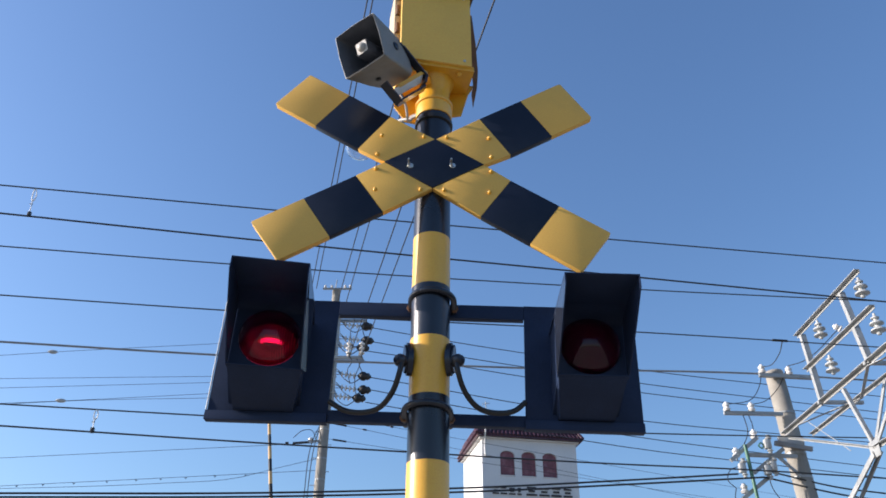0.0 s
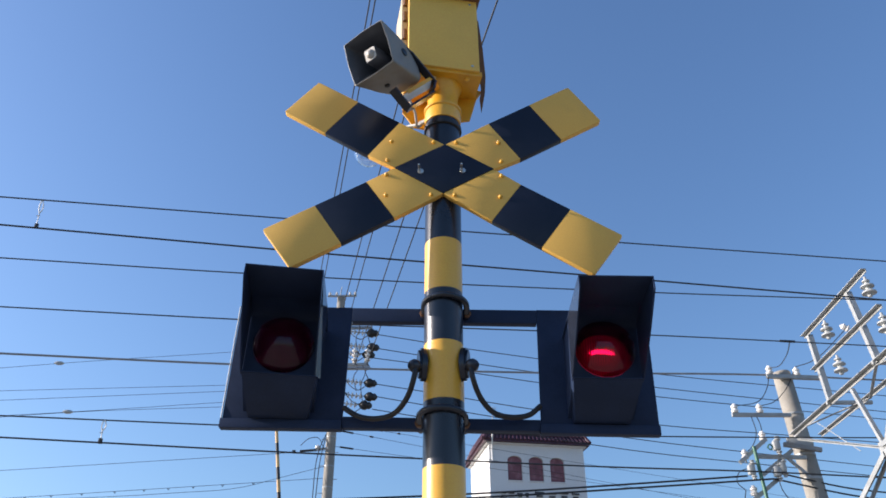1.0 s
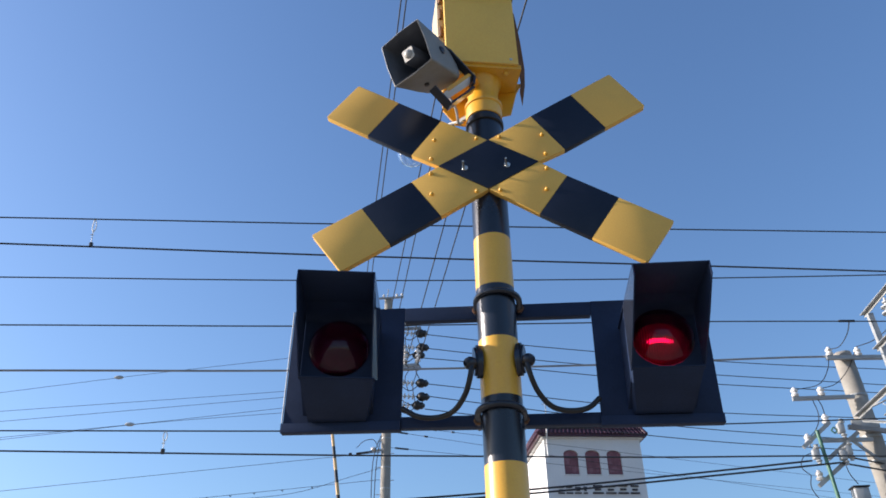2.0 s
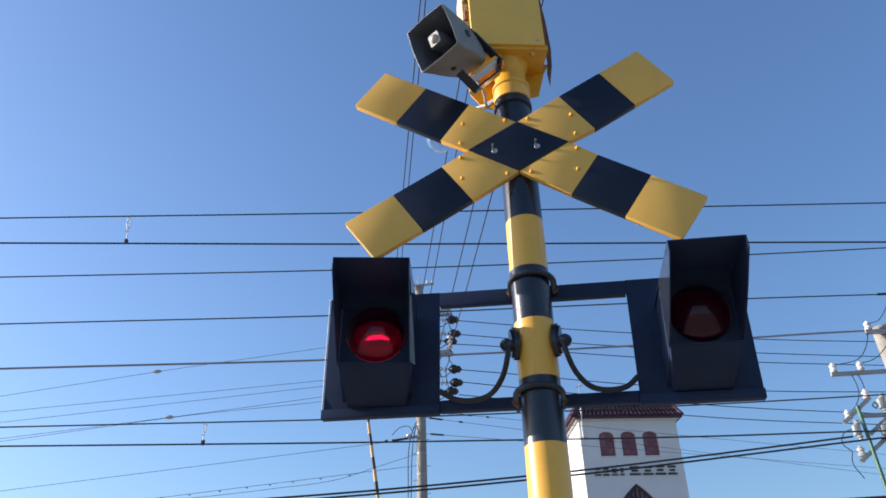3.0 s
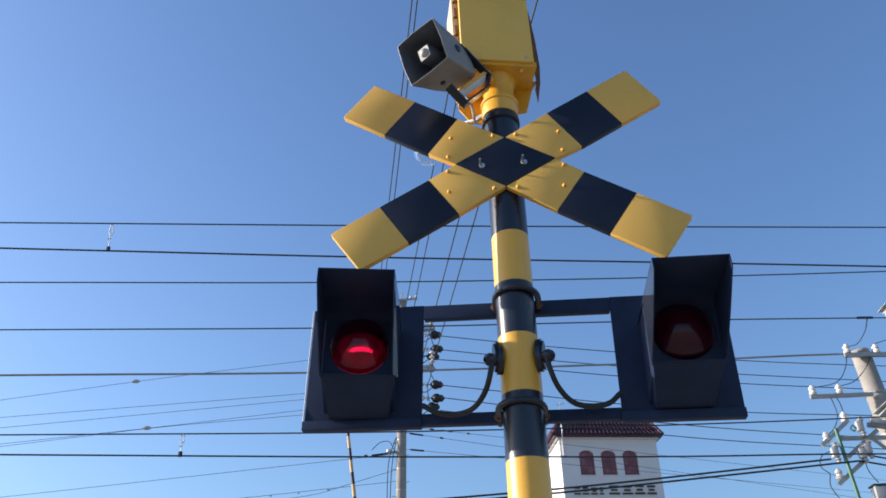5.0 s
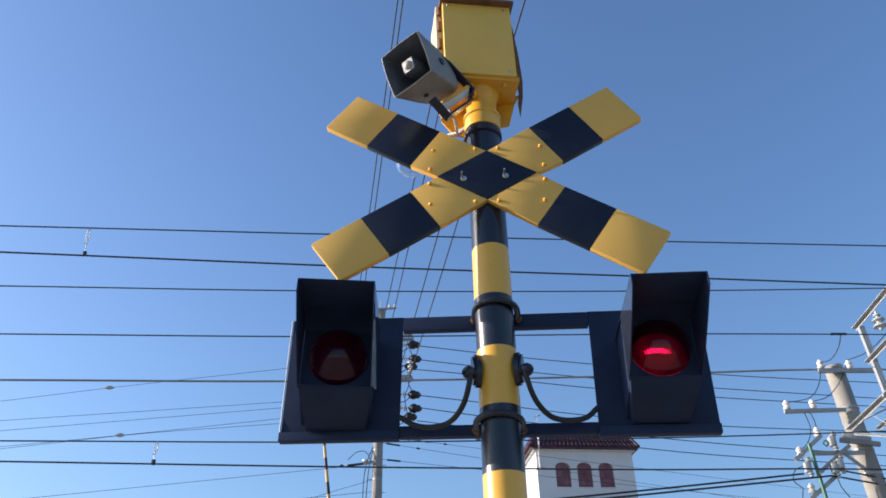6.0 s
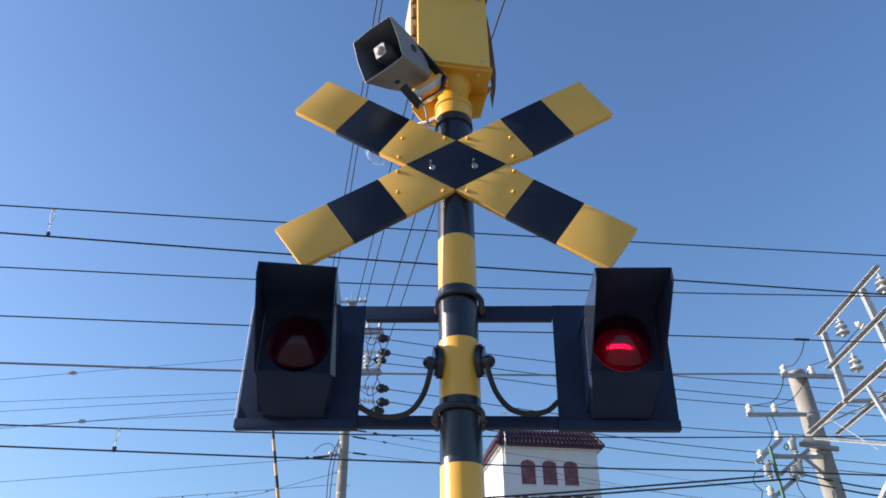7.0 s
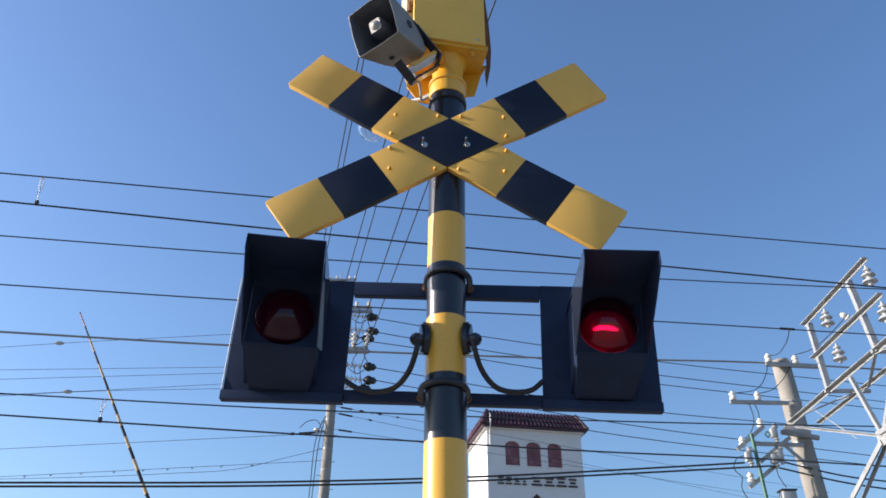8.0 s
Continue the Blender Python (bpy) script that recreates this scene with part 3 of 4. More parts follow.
part("lid_bolt", turned(B(), [(0.011, 0), (0.011, 0.01), (0.006, 0.018), (0, 0.02)], boxrot @ pose(0.085, -0.07, -0.182, 150, 0, 0), 12), YELLOW, top)
for x, z in ((0.10, -0.155), (-0.11, 0.16), (0.10, 0.155), (-0.11, -0.155)):
    part("screw", turned(B(), [(0.0055, 0), (0.005, 0.002), (0, 0.003)], boxrot @ pose(x, -0.105, z, 90, 0, 0), 10), BOLT, top)
for x, z in ((0.075, -0.28), (0.10, -0.365), (0.07, -0.25)):
    part("gusset_bolt", turned(B(), [(0.009, 0), (0.009, 0.007), (0.005, 0.008), (0.005, 0.016), (0, 0.017)], boxrot @ pose(x, 0.052, z, 90, 0, 0), 6), BOLT, top)

# ---------------- horn loudspeaker ----------------
horn = thing("horn_loudspeaker", None, "grey square horn loudspeaker with black bracket", "loudspeaker")
fwd = Vector((-0.517, -0.803, -0.297)).normalized()
rgt = Vector((0.841, -0.541, 0.0)).normalized()
upv = rgt.cross(-fwd).normalized()
if upv.z < 0:
    upv = -upv
HM = Matrix((rgt, -fwd, upv)).transposed().to_4x4()
HM.translation = (-0.234, -0.28, 3.3065)
HM = HM @ pose(0, 0, 0, 0, -7.2, 0)
horn.matrix_basis = HM


def loft(bm, rings, idx=0, closed=False):
    loops = [[bm.verts.new(p) for p in r] for r in rings]
    n = len(loops[0])
    for a, b in zip(loops, loops[1:]):
        for k in range(n):
            bm.faces.new((a[k], a[(k + 1) % n], b[(k + 1) % n], b[k])).material_index = idx
    return loops


def rounded_square(h, y, rad, bulge=0.0):
    out = []
    for cx, cz, a0 in ((1, 1, 0), (-1, 1, 90), (-1, -1, 180), (1, -1, 270)):
        for k in range(5):
            a = radians(a0 + 22.5 * k)
            out.append((cx * (h - rad) + rad * math.cos(a), y, cz * (h - rad) + rad * math.sin(a)))
        if bulge:
            nx, nz = ((0, 1), (-1, 0), (0, -1), (1, 0))[(0, 1, 2, 3)[(a0 // 90)]]
            out.append((nx * (h + bulge), y, nz * (h + bulge)))
    return out


b = B()
outer = loft(b, [rounded_square(h, y, r, bl) for h, y, r, bl in ((0.0785, 0.0, 0.006, 0.004), (0.0815, 0.002, 0.006, 0.004), (0.081, 0.010, 0.007, 0.003), (0.077, 0.05, 0.009, 0.002), (0.071, 0.115, 0.011, 0.001), (0.062, 0.18, 0.014, 0.001), (0.056, 0.205, 0.018, 0.001))])
b.faces.new(outer[-1])
inner = loft(b, [rounded_square(h, y, r, bl) for h, y, r, bl in ((0.0785, 0.0, 0.006, 0.004), (0.076, 0.003, 0.006, 0.003), (0.066, 0.04, 0.008, 0.002), (0.05, 0.08, 0.01, 0.001), (0.036, 0.12, 0.01, 0.001))], 1)
b.faces.new(inner[-1]).material_index = 1
part("horn_body", b, [HORN, HORN_IN], horn)
b = B()
lp = loft(b, [rounded_square(h, y, 0.006) for h, y in ((0.024, 0.125), (0.024, 0.017), (0.021, 0.012))])
for fc in b.faces:
    fc.material_index = 1
b.faces.new(lp[-1]).material_index = 0
part("centre_plug", b, [HORN_CAP, HORN_IN], horn, "pale square centre plug of the horn")
part("plug_dome", turned(B(), [(0.016, 0), (0.0155, 0.004), (0.011, 0.010), (0.005, 0.013), (0, 0.0135)], pose(0, 0.013, 0, 90, 0, 0), 20), HORN_CAP, horn)
part("driver", turned(B(), [(0.05, 0), (0.05, 0.02), (0.042, 0.03), (0.03, 0.034), (0, 0.035)], pose(0, 0.205, 0, -90, 0, 0), 24), HORN, horn)
inv = HM.inverted()
yoke = B()
for p, q, w in (((-0.128, -0.205, 3.402), (-0.105, -0.175, 3.398), 0.024), ((-0.108, -0.18, 3.400), (-0.026, -0.10, 3.338), 0.026), ((-0.030, -0.098, 3.343), (-0.034, -0.10, 3.308), 0.034),
                ((-0.030, -0.100, 3.294), (-0.114, -0.123, 3.204), 0.034), ((-0.160, -0.185, 3.236), (-0.110, -0.135, 3.196), 0.030)):
    bar(yoke, inv @ Vector(p), inv @ Vector(q), w, 0.007)
turned(yoke, [(0.014, -0.008), (0.014, 0.008), (0.006, 0.012), (0, 0.013)], pose(0.070, 0.10, 0.0, 0, 90, 0), 14)
turned(yoke, [(0.009, 0), (0.009, 0.006), (0, 0.008)], pose(-0.02, 0.10, -0.072, 180, 0, 0), 12)
part("yoke", yoke, BLACK, horn, "black steel swivel yoke")
plate = B()
quad = [(-0.128, -0.15, 3.243), (-0.040, -0.12, 3.338), (-0.045, -0.10, 3.314), (-0.118, -0.12, 3.240)]
lo = [plate.verts.new(inv @ Vector(p)) for p in quad]
hi = [plate.verts.new(inv @ (Vector(p) + Vector((0.004, 0.006, 0.008)))) for p in quad]
plate.faces.new(lo)
plate.faces.new(hi)
for k in range(4):
    plate.faces.new((lo[k], lo[(k + 1) % 4], hi[(k + 1) % 4], hi[k]))
part("name_plate", plate, WHITE, horn, "white plate under the horn bracket")
brk = B()
for p, q, w in (((-0.120, -0.13, 3.262), (-0.035, -0.10, 3.358), 0.035), ((-0.035, -0.10, 3.36), (-0.02, -0.03, 3.36), 0.03)):
    bar(brk, inv @ Vector(p), inv @ Vector(q), w, 0.012)
part("mount_bracket", brk, YELLOW, horn, "yellow horn mounting bracket")
part("signal_cable", tube(B(), [inv @ Vector(p) for p in ((-0.125, -0.10, 3.285), (-0.112, -0.11, 3.262), (-0.092, -0.09, 3.222), (-0.085, -0.055, 3.19), (-0.075, -0.03, 3.215), (-0.10, 0.01, 3.25), (-0.125, 0.04, 3.27))], 0.0045, 8), HORN_CAP, horn, "pale grey speaker cable")

# clear glass lamp behind the boards
gl = thing("bulkhead_lamp", pose(-0.266, 0.14, 3.240), "clear glass globe lamp behind the crossbuck", "lamp")
globe_turn = pose(0, 0, 0, 8, 38, 0)
part("globe", turned(B(), [(0.046, 0.028), (0.052, 0.012), (0.053, -0.008), (0.049, -0.028), (0.036, -0.046), (0.018, -0.056), (0.0, -0.059), (0.0, -0.056), (0.017, -0.053), (0.034, -0.044), (0.046, -0.027), (0.050, -0.008), (0.049, 0.012), (0.043, 0.028)], globe_turn, 32), GLASS, gl)
part("bulb", turned(B(), [(0.008, 0.03), (0.009, 0.012), (0.012, 0.0), (0.010, -0.010), (0.005, -0.014), (0, -0.015)], globe_turn, 20), WHITE, gl)
part("globe_cap", turned(B(), [(0.0, 0.075), (0.03, 0.072), (0.052, 0.05), (0.056, 0.03), (0.0, 0.027)], globe_turn, 24), WHITE, gl)
part("arm", tube(B(), [(-0.03, 0, 0.055), (0.06, -0.01, 0.075), (0.16, -0.06, 0.065), (0.235, -0.11, 0.06)], 0.009, 8), STEEL, gl)


# ---------------- overhead wires ----------------
def wire(name, r, *points):
    mat = {"contact_wire": WIRE, "messenger_wire": WIRE, "power_cable": RUBBER}.get(name, WIRE_GREY if r > 0.019 else WIRE)
    words = {"contact_wire": "dark copper contact wire over the track", "messenger_wire": "dark steel messenger wire above the contact wire", "feeder_wire": "dark stranded feeder wire along the railway",
             "telephone_wire": "thin dark telephone wire to the concrete pole", "power_cable": "thick black insulated power cable", "distribution_wire": "dark distribution wire from the pole rack", "drop_wire": "thin black jumper wire"}[name]
    ob = part(name, tube(B(), points, r, 7, 6), mat)
    return tagged(ob, words, "power cable" if name == "power_cable" else "wire", name.replace("_", " ") + "s")


wire("messenger_wire", 0.0068, (-48.17, -5.03, 4.54), (-3.99, 3.50, 5.48), (-1.71, 3.94, 5.52), (4.59, 5.16, 5.67), (48.77, 13.68, 6.67))
wire("contact_wire", 0.0085, (-48.10, -5.01, 5.38), (-3.91, 3.51, 5.19), (-1.67, 3.95, 5.18), (2.10, 4.68, 5.19), (4.45, 5.13, 5.19), (48.63, 13.66, 5.30))
wire("feeder_wire", 0.0095, (-50.27, -1.70, 5.94), (-6.09, 6.82, 6.86), (-2.98, 7.42, 6.92), (3.29, 8.64, 7.17), (7.05, 9.36, 7.37), (51.17, 17.88, 9.79))
wire("feeder_wire", 0.0095, (-50.07, -1.66, 5.15), (-5.90, 6.86, 6.14), (-2.95, 7.43, 6.20), (3.19, 8.61, 6.43), (6.79, 9.31, 6.53), (50.96, 17.84, 7.68))
wire("feeder_wire", 0.02, (-52.19, 1.93, 6.21), (-8.01, 10.45, 7.09), (-4.20, 11.19, 7.16), (1.72, 12.33, 7.39), (6.54, 13.26, 7.67), (9.23, 13.78, 7.73), (53.40, 22.31, 8.72))
wire("telephone_wire", 0.0075, (-58.85, 13.62, 4.51), (-15.21, 21.91, 11.70), (-13.43, 22.25, 11.99), (-8.12, 23.26, 12.78), (-4.30, 23.98, 13.35))
wire("telephone_wire", 0.0075, (-59.03, 13.59, 6.85), (-15.00, 21.95, 10.91), (-8.13, 23.25, 11.54), (-4.30, 23.98, 11.90))
wire("telephone_wire", 0.0075, (-58.88, 13.61, 5.91), (-14.91, 21.97, 10.59), (-8.10, 23.26, 11.32), (-4.30, 23.98, 11.72))
wire("telephone_wire", 0.0075, (-58.67, 13.65, 4.81), (-14.77, 21.99, 10.07), (-12.77, 22.37, 10.31), (-8.04, 23.27, 10.93), (-4.30, 23.98, 11.42))
wire("telephone_wire", 0.0075, (-58.59, 13.67, 4.15), (-14.76, 22.00, 10.03), (-12.77, 22.37, 10.30), (-8.02, 23.28, 10.77), (-4.30, 23.98, 11.14))
wire("messenger_wire", 0.012, (-51.20, 0.86, 5.14), (-7.02, 9.39, 5.57), (-3.02, 10.16, 5.61), (3.76, 11.47, 5.81), (8.06, 12.29, 6.01), (52.19, 20.81, 8.11))
wire("contact_wire", 0.014, (-51.11, 0.88, 5.50), (-6.92, 9.40, 5.23), (-2.97, 10.17, 5.21), (-0.49, 10.65, 5.21), (2.67, 11.26, 5.22), (5.30, 11.76, 5.26), (7.82, 12.25, 5.26), (52.01, 20.78, 5.24))
wire("telephone_wire", 0.0075, (-58.23, 13.74, 3.35), (-14.29, 22.08, 8.32), (-6.34, 23.59, 9.22), (-4.30, 23.98, 9.45))
wire("telephone_wire", 0.0075, (-58.03, 13.77, 2.74), (-14.06, 22.13, 7.47), (-6.15, 23.63, 8.32), (-4.30, 23.98, 8.52))
wire("telephone_wire", 0.0075, (-58.12, 13.76, 3.94), (-14.04, 22.13, 7.40), (-12.13, 22.50, 7.55), (-9.15, 23.06, 7.83), (-6.93, 23.48, 8.12), (-5.72, 23.71, 8.50), (-4.30, 23.98, 8.94))
wire("power_cable", 0.018, (-51.37, 1.98, 2.02), (-7.26, 10.50, 4.48), (-3.14, 11.29, 4.70), (0.57, 12.01, 4.99), (3.98, 12.67, 5.34), (5.55, 12.97, 5.51))
wire("power_cable", 0.018, (-51.37, 1.99, 2.10), (-7.24, 10.50, 4.42), (-3.13, 11.30, 4.64), (0.57, 12.01, 4.92), (3.97, 12.67, 5.26), (6.09, 13.08, 5.48))
wire("power_cable", 0.016, (6.12, 13.08, 5.61), (7.76, 13.40, 5.35), (8.44, 13.53, 5.31), (52.55, 22.04, 2.68))
wire("power_cable", 0.017, (6.09, 13.08, 5.48), (7.72, 13.39, 5.22), (8.40, 13.52, 5.16), (52.39, 22.01, 1.02))
wire("distribution_wire", 0.016, (-2.87, 24.00, 13.76), (0.68, 24.81, 13.47), (3.22, 25.38, 13.31), (8.26, 26.53, 13.07), (15.67, 28.21, 12.96), (37.12, 33.08, 12.63))
wire("distribution_wire", 0.016, (-2.88, 24.00, 13.21), (-1.72, 24.27, 13.11), (3.26, 25.44, 12.76), (8.20, 26.60, 12.54), (13.01, 27.72, 12.41), (34.42, 32.74, 11.86))
wire("distribution_wire", 0.016, (-2.99, 24.00, 12.83), (-1.59, 24.32, 12.75), (0.94, 24.90, 12.53), (3.23, 25.42, 12.36), (8.13, 26.54, 12.15), (12.99, 27.64, 12.03), (34.43, 32.54, 11.53))
wire("distribution_wire", 0.016, (-2.87, 24.00, 11.83), (-1.09, 24.42, 11.68), (2.94, 25.38, 11.31), (7.99, 26.58, 11.06), (12.80, 27.72, 11.03), (34.21, 32.80, 10.88))
wire("distribution_wire", 0.016, (-2.91, 24.00, 11.38), (-1.25, 24.51, 11.24), (8.12, 27.37, 10.64), (11.03, 28.26, 10.58), (32.07, 34.69, 10.20))
wire("distribution_wire", 0.016, (-2.94, 24.00, 10.90), (-1.20, 24.51, 10.76), (8.02, 27.22, 10.15), (10.88, 28.07, 10.10), (31.99, 34.27, 9.73))
wire("telephone_wire", 0.0075, (-4.11, 24.00, 10.39), (-1.15, 26.00, 10.50), (19.62, 40.00, 11.28))
wire("telephone_wire", 0.0075, (-4.16, 24.00, 10.17), (-1.18, 26.00, 10.16), (19.64, 40.00, 10.12))
wire("telephone_wire", 0.0075, (-4.13, 24.00, 9.59), (-1.17, 26.00, 9.72), (19.53, 40.00, 10.64))

# wires that run overhead from the far pole
for x0, z0, dx, r in ((-5.25, 15.4, 0.244, 0.016), (-5.06, 15.4, 0.239, 0.016), (-4.33, 14.15, 0.251, 0.016), (-4.01, 14.15, 0.244, 0.016), (-3.65, 12.5, 0.246, 0.016), (-3.22, 12.5, 0.244, 0.016)):
    wire("distribution_wire", r, (x0, 24, z0), (x0 + dx * 12, 12, z0 - 0.15), (x0 + dx * 49, -25, z0 + 0.4))


# hangers between the messenger and contact wires
def hanger(a, b, k):
    a, b = Vector(a), Vector(b)
    ob = thing("wire_hanger", None, "white loop hanger between two overhead wires", "hanger", "wire hangers")
    ob.matrix_basis = Matrix.Translation(b)
    d = a - b
    part("stem", rod(B(), d * 0.03, d * 0.6, 0.0055 * k, n=8), WHITE, ob)
    w = 0.022 * k
    part("loop", tube(B(), [d * 0.5, d * 0.62 + Vector((w, 0, 0)), d * 0.85 + Vector((w, 0, 0)), d, d * 0.85 - Vector((w * 0.6, 0, 0)), d * 0.62 - Vector((w * 0.6, 0, 0)), d * 0.5], 0.0065 * k, 6, 4), WHITE, ob)
    part("stop", rod(B(), d * 0.42 - Vector((w, 0, 0)), d * 0.42 + Vector((w * 0.5, 0, 0)), 0.006 * k, n=8), GREY_PORC, ob)
    part("clamp", box(B(), d * 0.04, (0.035 * k, 0.03 * k, 0.055 * k), None, 0.004), WIRE, ob)


hanger((-3.645, 3.57, 5.485), (-3.625, 3.57, 5.20), 0.8)
hanger((-5.51, 9.68, 5.585), (-5.50, 9.68, 5.235), 1.5)
for p in ((-13.44, 22.25, 12.0), (-12.78, 22.37, 10.32)):
    j = tagged(part("wire_joint", turned(B(), [(0.02, -0.16), (0.06, -0.08), (0.07, 0), (0.06, 0.08), (0.02, 0.16)], Matrix.Translation(p) @ pose(0, 0, 0, 0, 90, 10), 12), GREY_PORC), "pale insulated joint on a thin wire", "wire joint", "wire joints")
tagged(part("wire_joint", rod(B(), (5.00, 8.965, 6.487), (5.24, 9.01, 6.493), 0.02, n=8), RUBBER), "dark splice clamp on a feeder wire", "wire joint", "wire joints")
for k in range(9):
    x = -13.4 + k * 0.83 + 0.1 * math.sin(k * 5)
    z = 7.55 + (x + 13.4) * 0.107
    y = 24.8 + 0.19 * x
    tagged(part("cable_clip", tube(B(), [(x, y, z - 0.02), (x + 0.03, y, z - 0.06), (x + 0.06, y, z - 0.02)], 0.012, 6, 4), WIRE), "small dark clip on the telephone cable", "cable clip", "cable clips")


# ---------------- insulators ----------------
def pin_insulator(bm, m, s=1.0, idx=0):
    turned(bm, [(0.018 * s, -0.02 * s), (0.055 * s, -0.015 * s), (0.07 * s, 0.02 * s), (0.05 * s, 0.045 * s), (0.045 * s, 0.06 * s), (0.062 * s, 0.075 * s), (0.06 * s, 0.11 * s), (0.035 * s, 0.13 * s), (0.03 * s, 0.15 * s), (0.0, 0.16 * s)], m, 16, idx)


def hanging_insulator(bm, m, s=1.0):
    turned(bm, [(0.02 * s, 0.0), (0.025 * s, -0.05 * s), (0.06 * s, -0.07 * s), (0.062 * s, -0.09 * s), (0.03 * s, -0.10 * s), (0.03 * s, -0.12 * s), (0.10 * s, -0.16 * s), (0.105 * s, -0.185 * s), (0.045 * s, -0.20 * s), (0.04 * s, -0.23 * s),
                (0.11 * s, -0.275 * s), (0.115 * s, -0.30 * s), (0.045 * s, -0.315 * s), (0.03 * s, -0.36 * s), (0.0, -0.37 * s)], m, 18)


# ---------------- concrete pole with crossarms ----------------
cp = thing("concrete_pole", None, "tapered concrete utility pole with crossarms and insulators", "utility pole")
part("shaft", turned(B(), [(0.235, 0), (0.197, 5.1), (0.181, 7.76), (0.165, 7.79), (0, 7.80)], pose(7.186, 13.42, 0, 0, -2.39, 0), 32), CONCRETE, cp)
for z in (6.85, 6.25, 6.02, 5.55):
    part("steel_band", turned(B(), [(0.19, -0.02), (0.200, -0.02), (0.200, 0.02), (0.19, 0.02)], Matrix.Translation((7.186 - z * 0.0417, 13.42, z)), 32), STEEL, cp)
YC = 13.2
part("crossarm", bar(B(), (6.45, YC, 7.62), (7.66, YC, 7.56), 0.08, 0.08), STEEL, cp)
part("crossarm", bar(B(), (5.58, YC, 6.80), (6.75, YC, 6.78), 0.07, 0.07), STEEL, cp)
part("crossarm", bar(B(), (5.86, YC, 5.95), (6.85, YC, 5.92), 0.07, 0.07), STEEL, cp)
# darker grey than the other arms: the shade on its underside is in the colour
part("crossarm", bar(B(), (6.45, YC - 0.05, 6.17), (7.16, YC - 0.05, 6.05), 0.08, 0.08), WIRE_GREY, cp)
for x, z in ((6.53, 7.68), (7.08, 7.64), (5.65, 6.86), (6.15, 6.85), (6.09, 6.29), (5.67, 5.92), (5.70, 5.22)):
    b = B()
    pin_insulator(b, Matrix.Translation((x, YC, z)), 1.1)
    part("pin_insulator", b, PORCELAIN, cp, "white porcelain pin insulator")
    part("pin", rod(B(), (x, YC, z - 0.09), (x, YC, z + 0.01), 0.016, n=8), STEEL, cp)
for a, c in (((5.53, 5.82), (6.13, 6.28)), ((5.93, 5.58), (6.60, 6.06)), ((5.63, 5.09), (6.20, 5.50))):
    part("rack_bar", bar(B(), (a[0], YC - 0.04, a[1]), (c[0], YC - 0.04, c[1]), 0.06, 0.075), STEEL, cp, "sloping galvanised rack bar")
part("brace", bar(B(), (6.42, YC, 5.98), (6.85, YC, 5.53), 0.05, 0.05), STEEL, cp)
part("green_pipe", rod(B(), (5.83, YC - 0.12, 6.11), (5.905, YC - 0.12, 4.3), 0.035, n=12), GREEN, cp, "dark green plastic pipe")
part("green_ring", tube(B(), [(6.10, YC - 0.1, 6.1), (6.16, YC - 0.1, 6.16), (6.2, YC - 0.1, 6.1), (6.16, YC - 0.1, 6.05), (6.10, YC - 0.1, 6.1)], 0.014, 6), GREEN, cp)
for x, z in ((6.28, 6.13), (5.70, 5.66), (6.18, 5.62), (6.30, 5.70)):
    b = box(B(), (x, YC - 0.1, z), (0.13, 0.13, 0.19), pose(0, 0, 0), 0.03)
    turned(b, [(0.05, 0.10), (0.07, 0.12), (0.03, 0.15), (0.05, 0.18), (0, 0.19)], Matrix.Translation((x + 0.04, YC - 0.1, z)), 14)
    turned(b, [(0.04, -0.10), (0.06, -0.13), (0.03, -0.15), (0.04, -0.18), (0, -0.19)], Matrix.Translation((x + 0.03, YC - 0.1, z)), 14)
    part("fuse_cutout", b, GREY_PORC, cp, "grey porcelain fuse cutout")
b = box(B(), (6.30, YC - 0.1, 4.86), (0.26, 0.24, 0.28), None, 0.03)
part("switch_box", b, STEEL, cp, "grey switch box on the pole")
part("switch_box_cap", box(B(), (6.30, YC - 0.1, 5.015), (0.30, 0.27, 0.03), None, 0.01), RUBBER, cp)
for pts in (((5.167, 9.0, 6.50), (5.707, 10.4, 6.888), (6.142, 11.8, 7.263), (6.53, YC, 7.80)), ((6.53, YC, 7.80), (6.42, YC, 7.4), (6.2, YC, 7.1), (5.67, YC, 6.98)), ((7.08, YC, 7.8), (6.75, YC, 7.3), (6.45, YC, 7.05), (6.17, YC, 6.98)),
            ((6.05, YC, 6.80), (6.1, YC, 6.6), (6.1, YC, 6.4)), ((5.95, YC, 6.80), (5.98, YC, 6.4), (5.85, YC, 6.15), (5.67, YC, 6.0)), ((5.55, YC, 5.3), (5.42, YC, 5.45), (5.5, YC, 5.65), (5.68, YC, 5.72)), ((6.22, YC, 5.55), (6.25, YC, 5.3), (6.35, YC, 5.1)),
            ((7.08, YC, 7.82), (7.0, 12.3, 7.55), (6.66, 9.95, 7.2)), ((5.55, YC, 5.3), (5.5, YC, 5.1), (5.62, YC, 4.8))):
    part("jumper", tube(B(), pts, 0.0085, 6, 6), RUBBER, cp)

# ---------------- railway gantry ----------------
ga = thing("railway_gantry", None, "galvanised lattice steel gantry carrying insulators over the tracks", "gantry")
XA, XB, ZA = 6.65, 7.20, 6.32
Y0, Y1 = 13.15, -3.0
part("top_chord", angle_bar(B(), (XA, Y0, ZA), (XA, Y1, ZA), 0.11, 0.012), STEEL, ga)
part("top_chord", angle_bar(B(), (XB, Y0, ZA), (XB, Y1, ZA), 0.09, 0.01), STEEL, ga)
part("bottom_chord", angle_bar(B(), (XA + 0.02, 13.05, 6.23), (XA + 0.03, 10.02, 5.12), 0.08, 0.008), STEEL, ga)
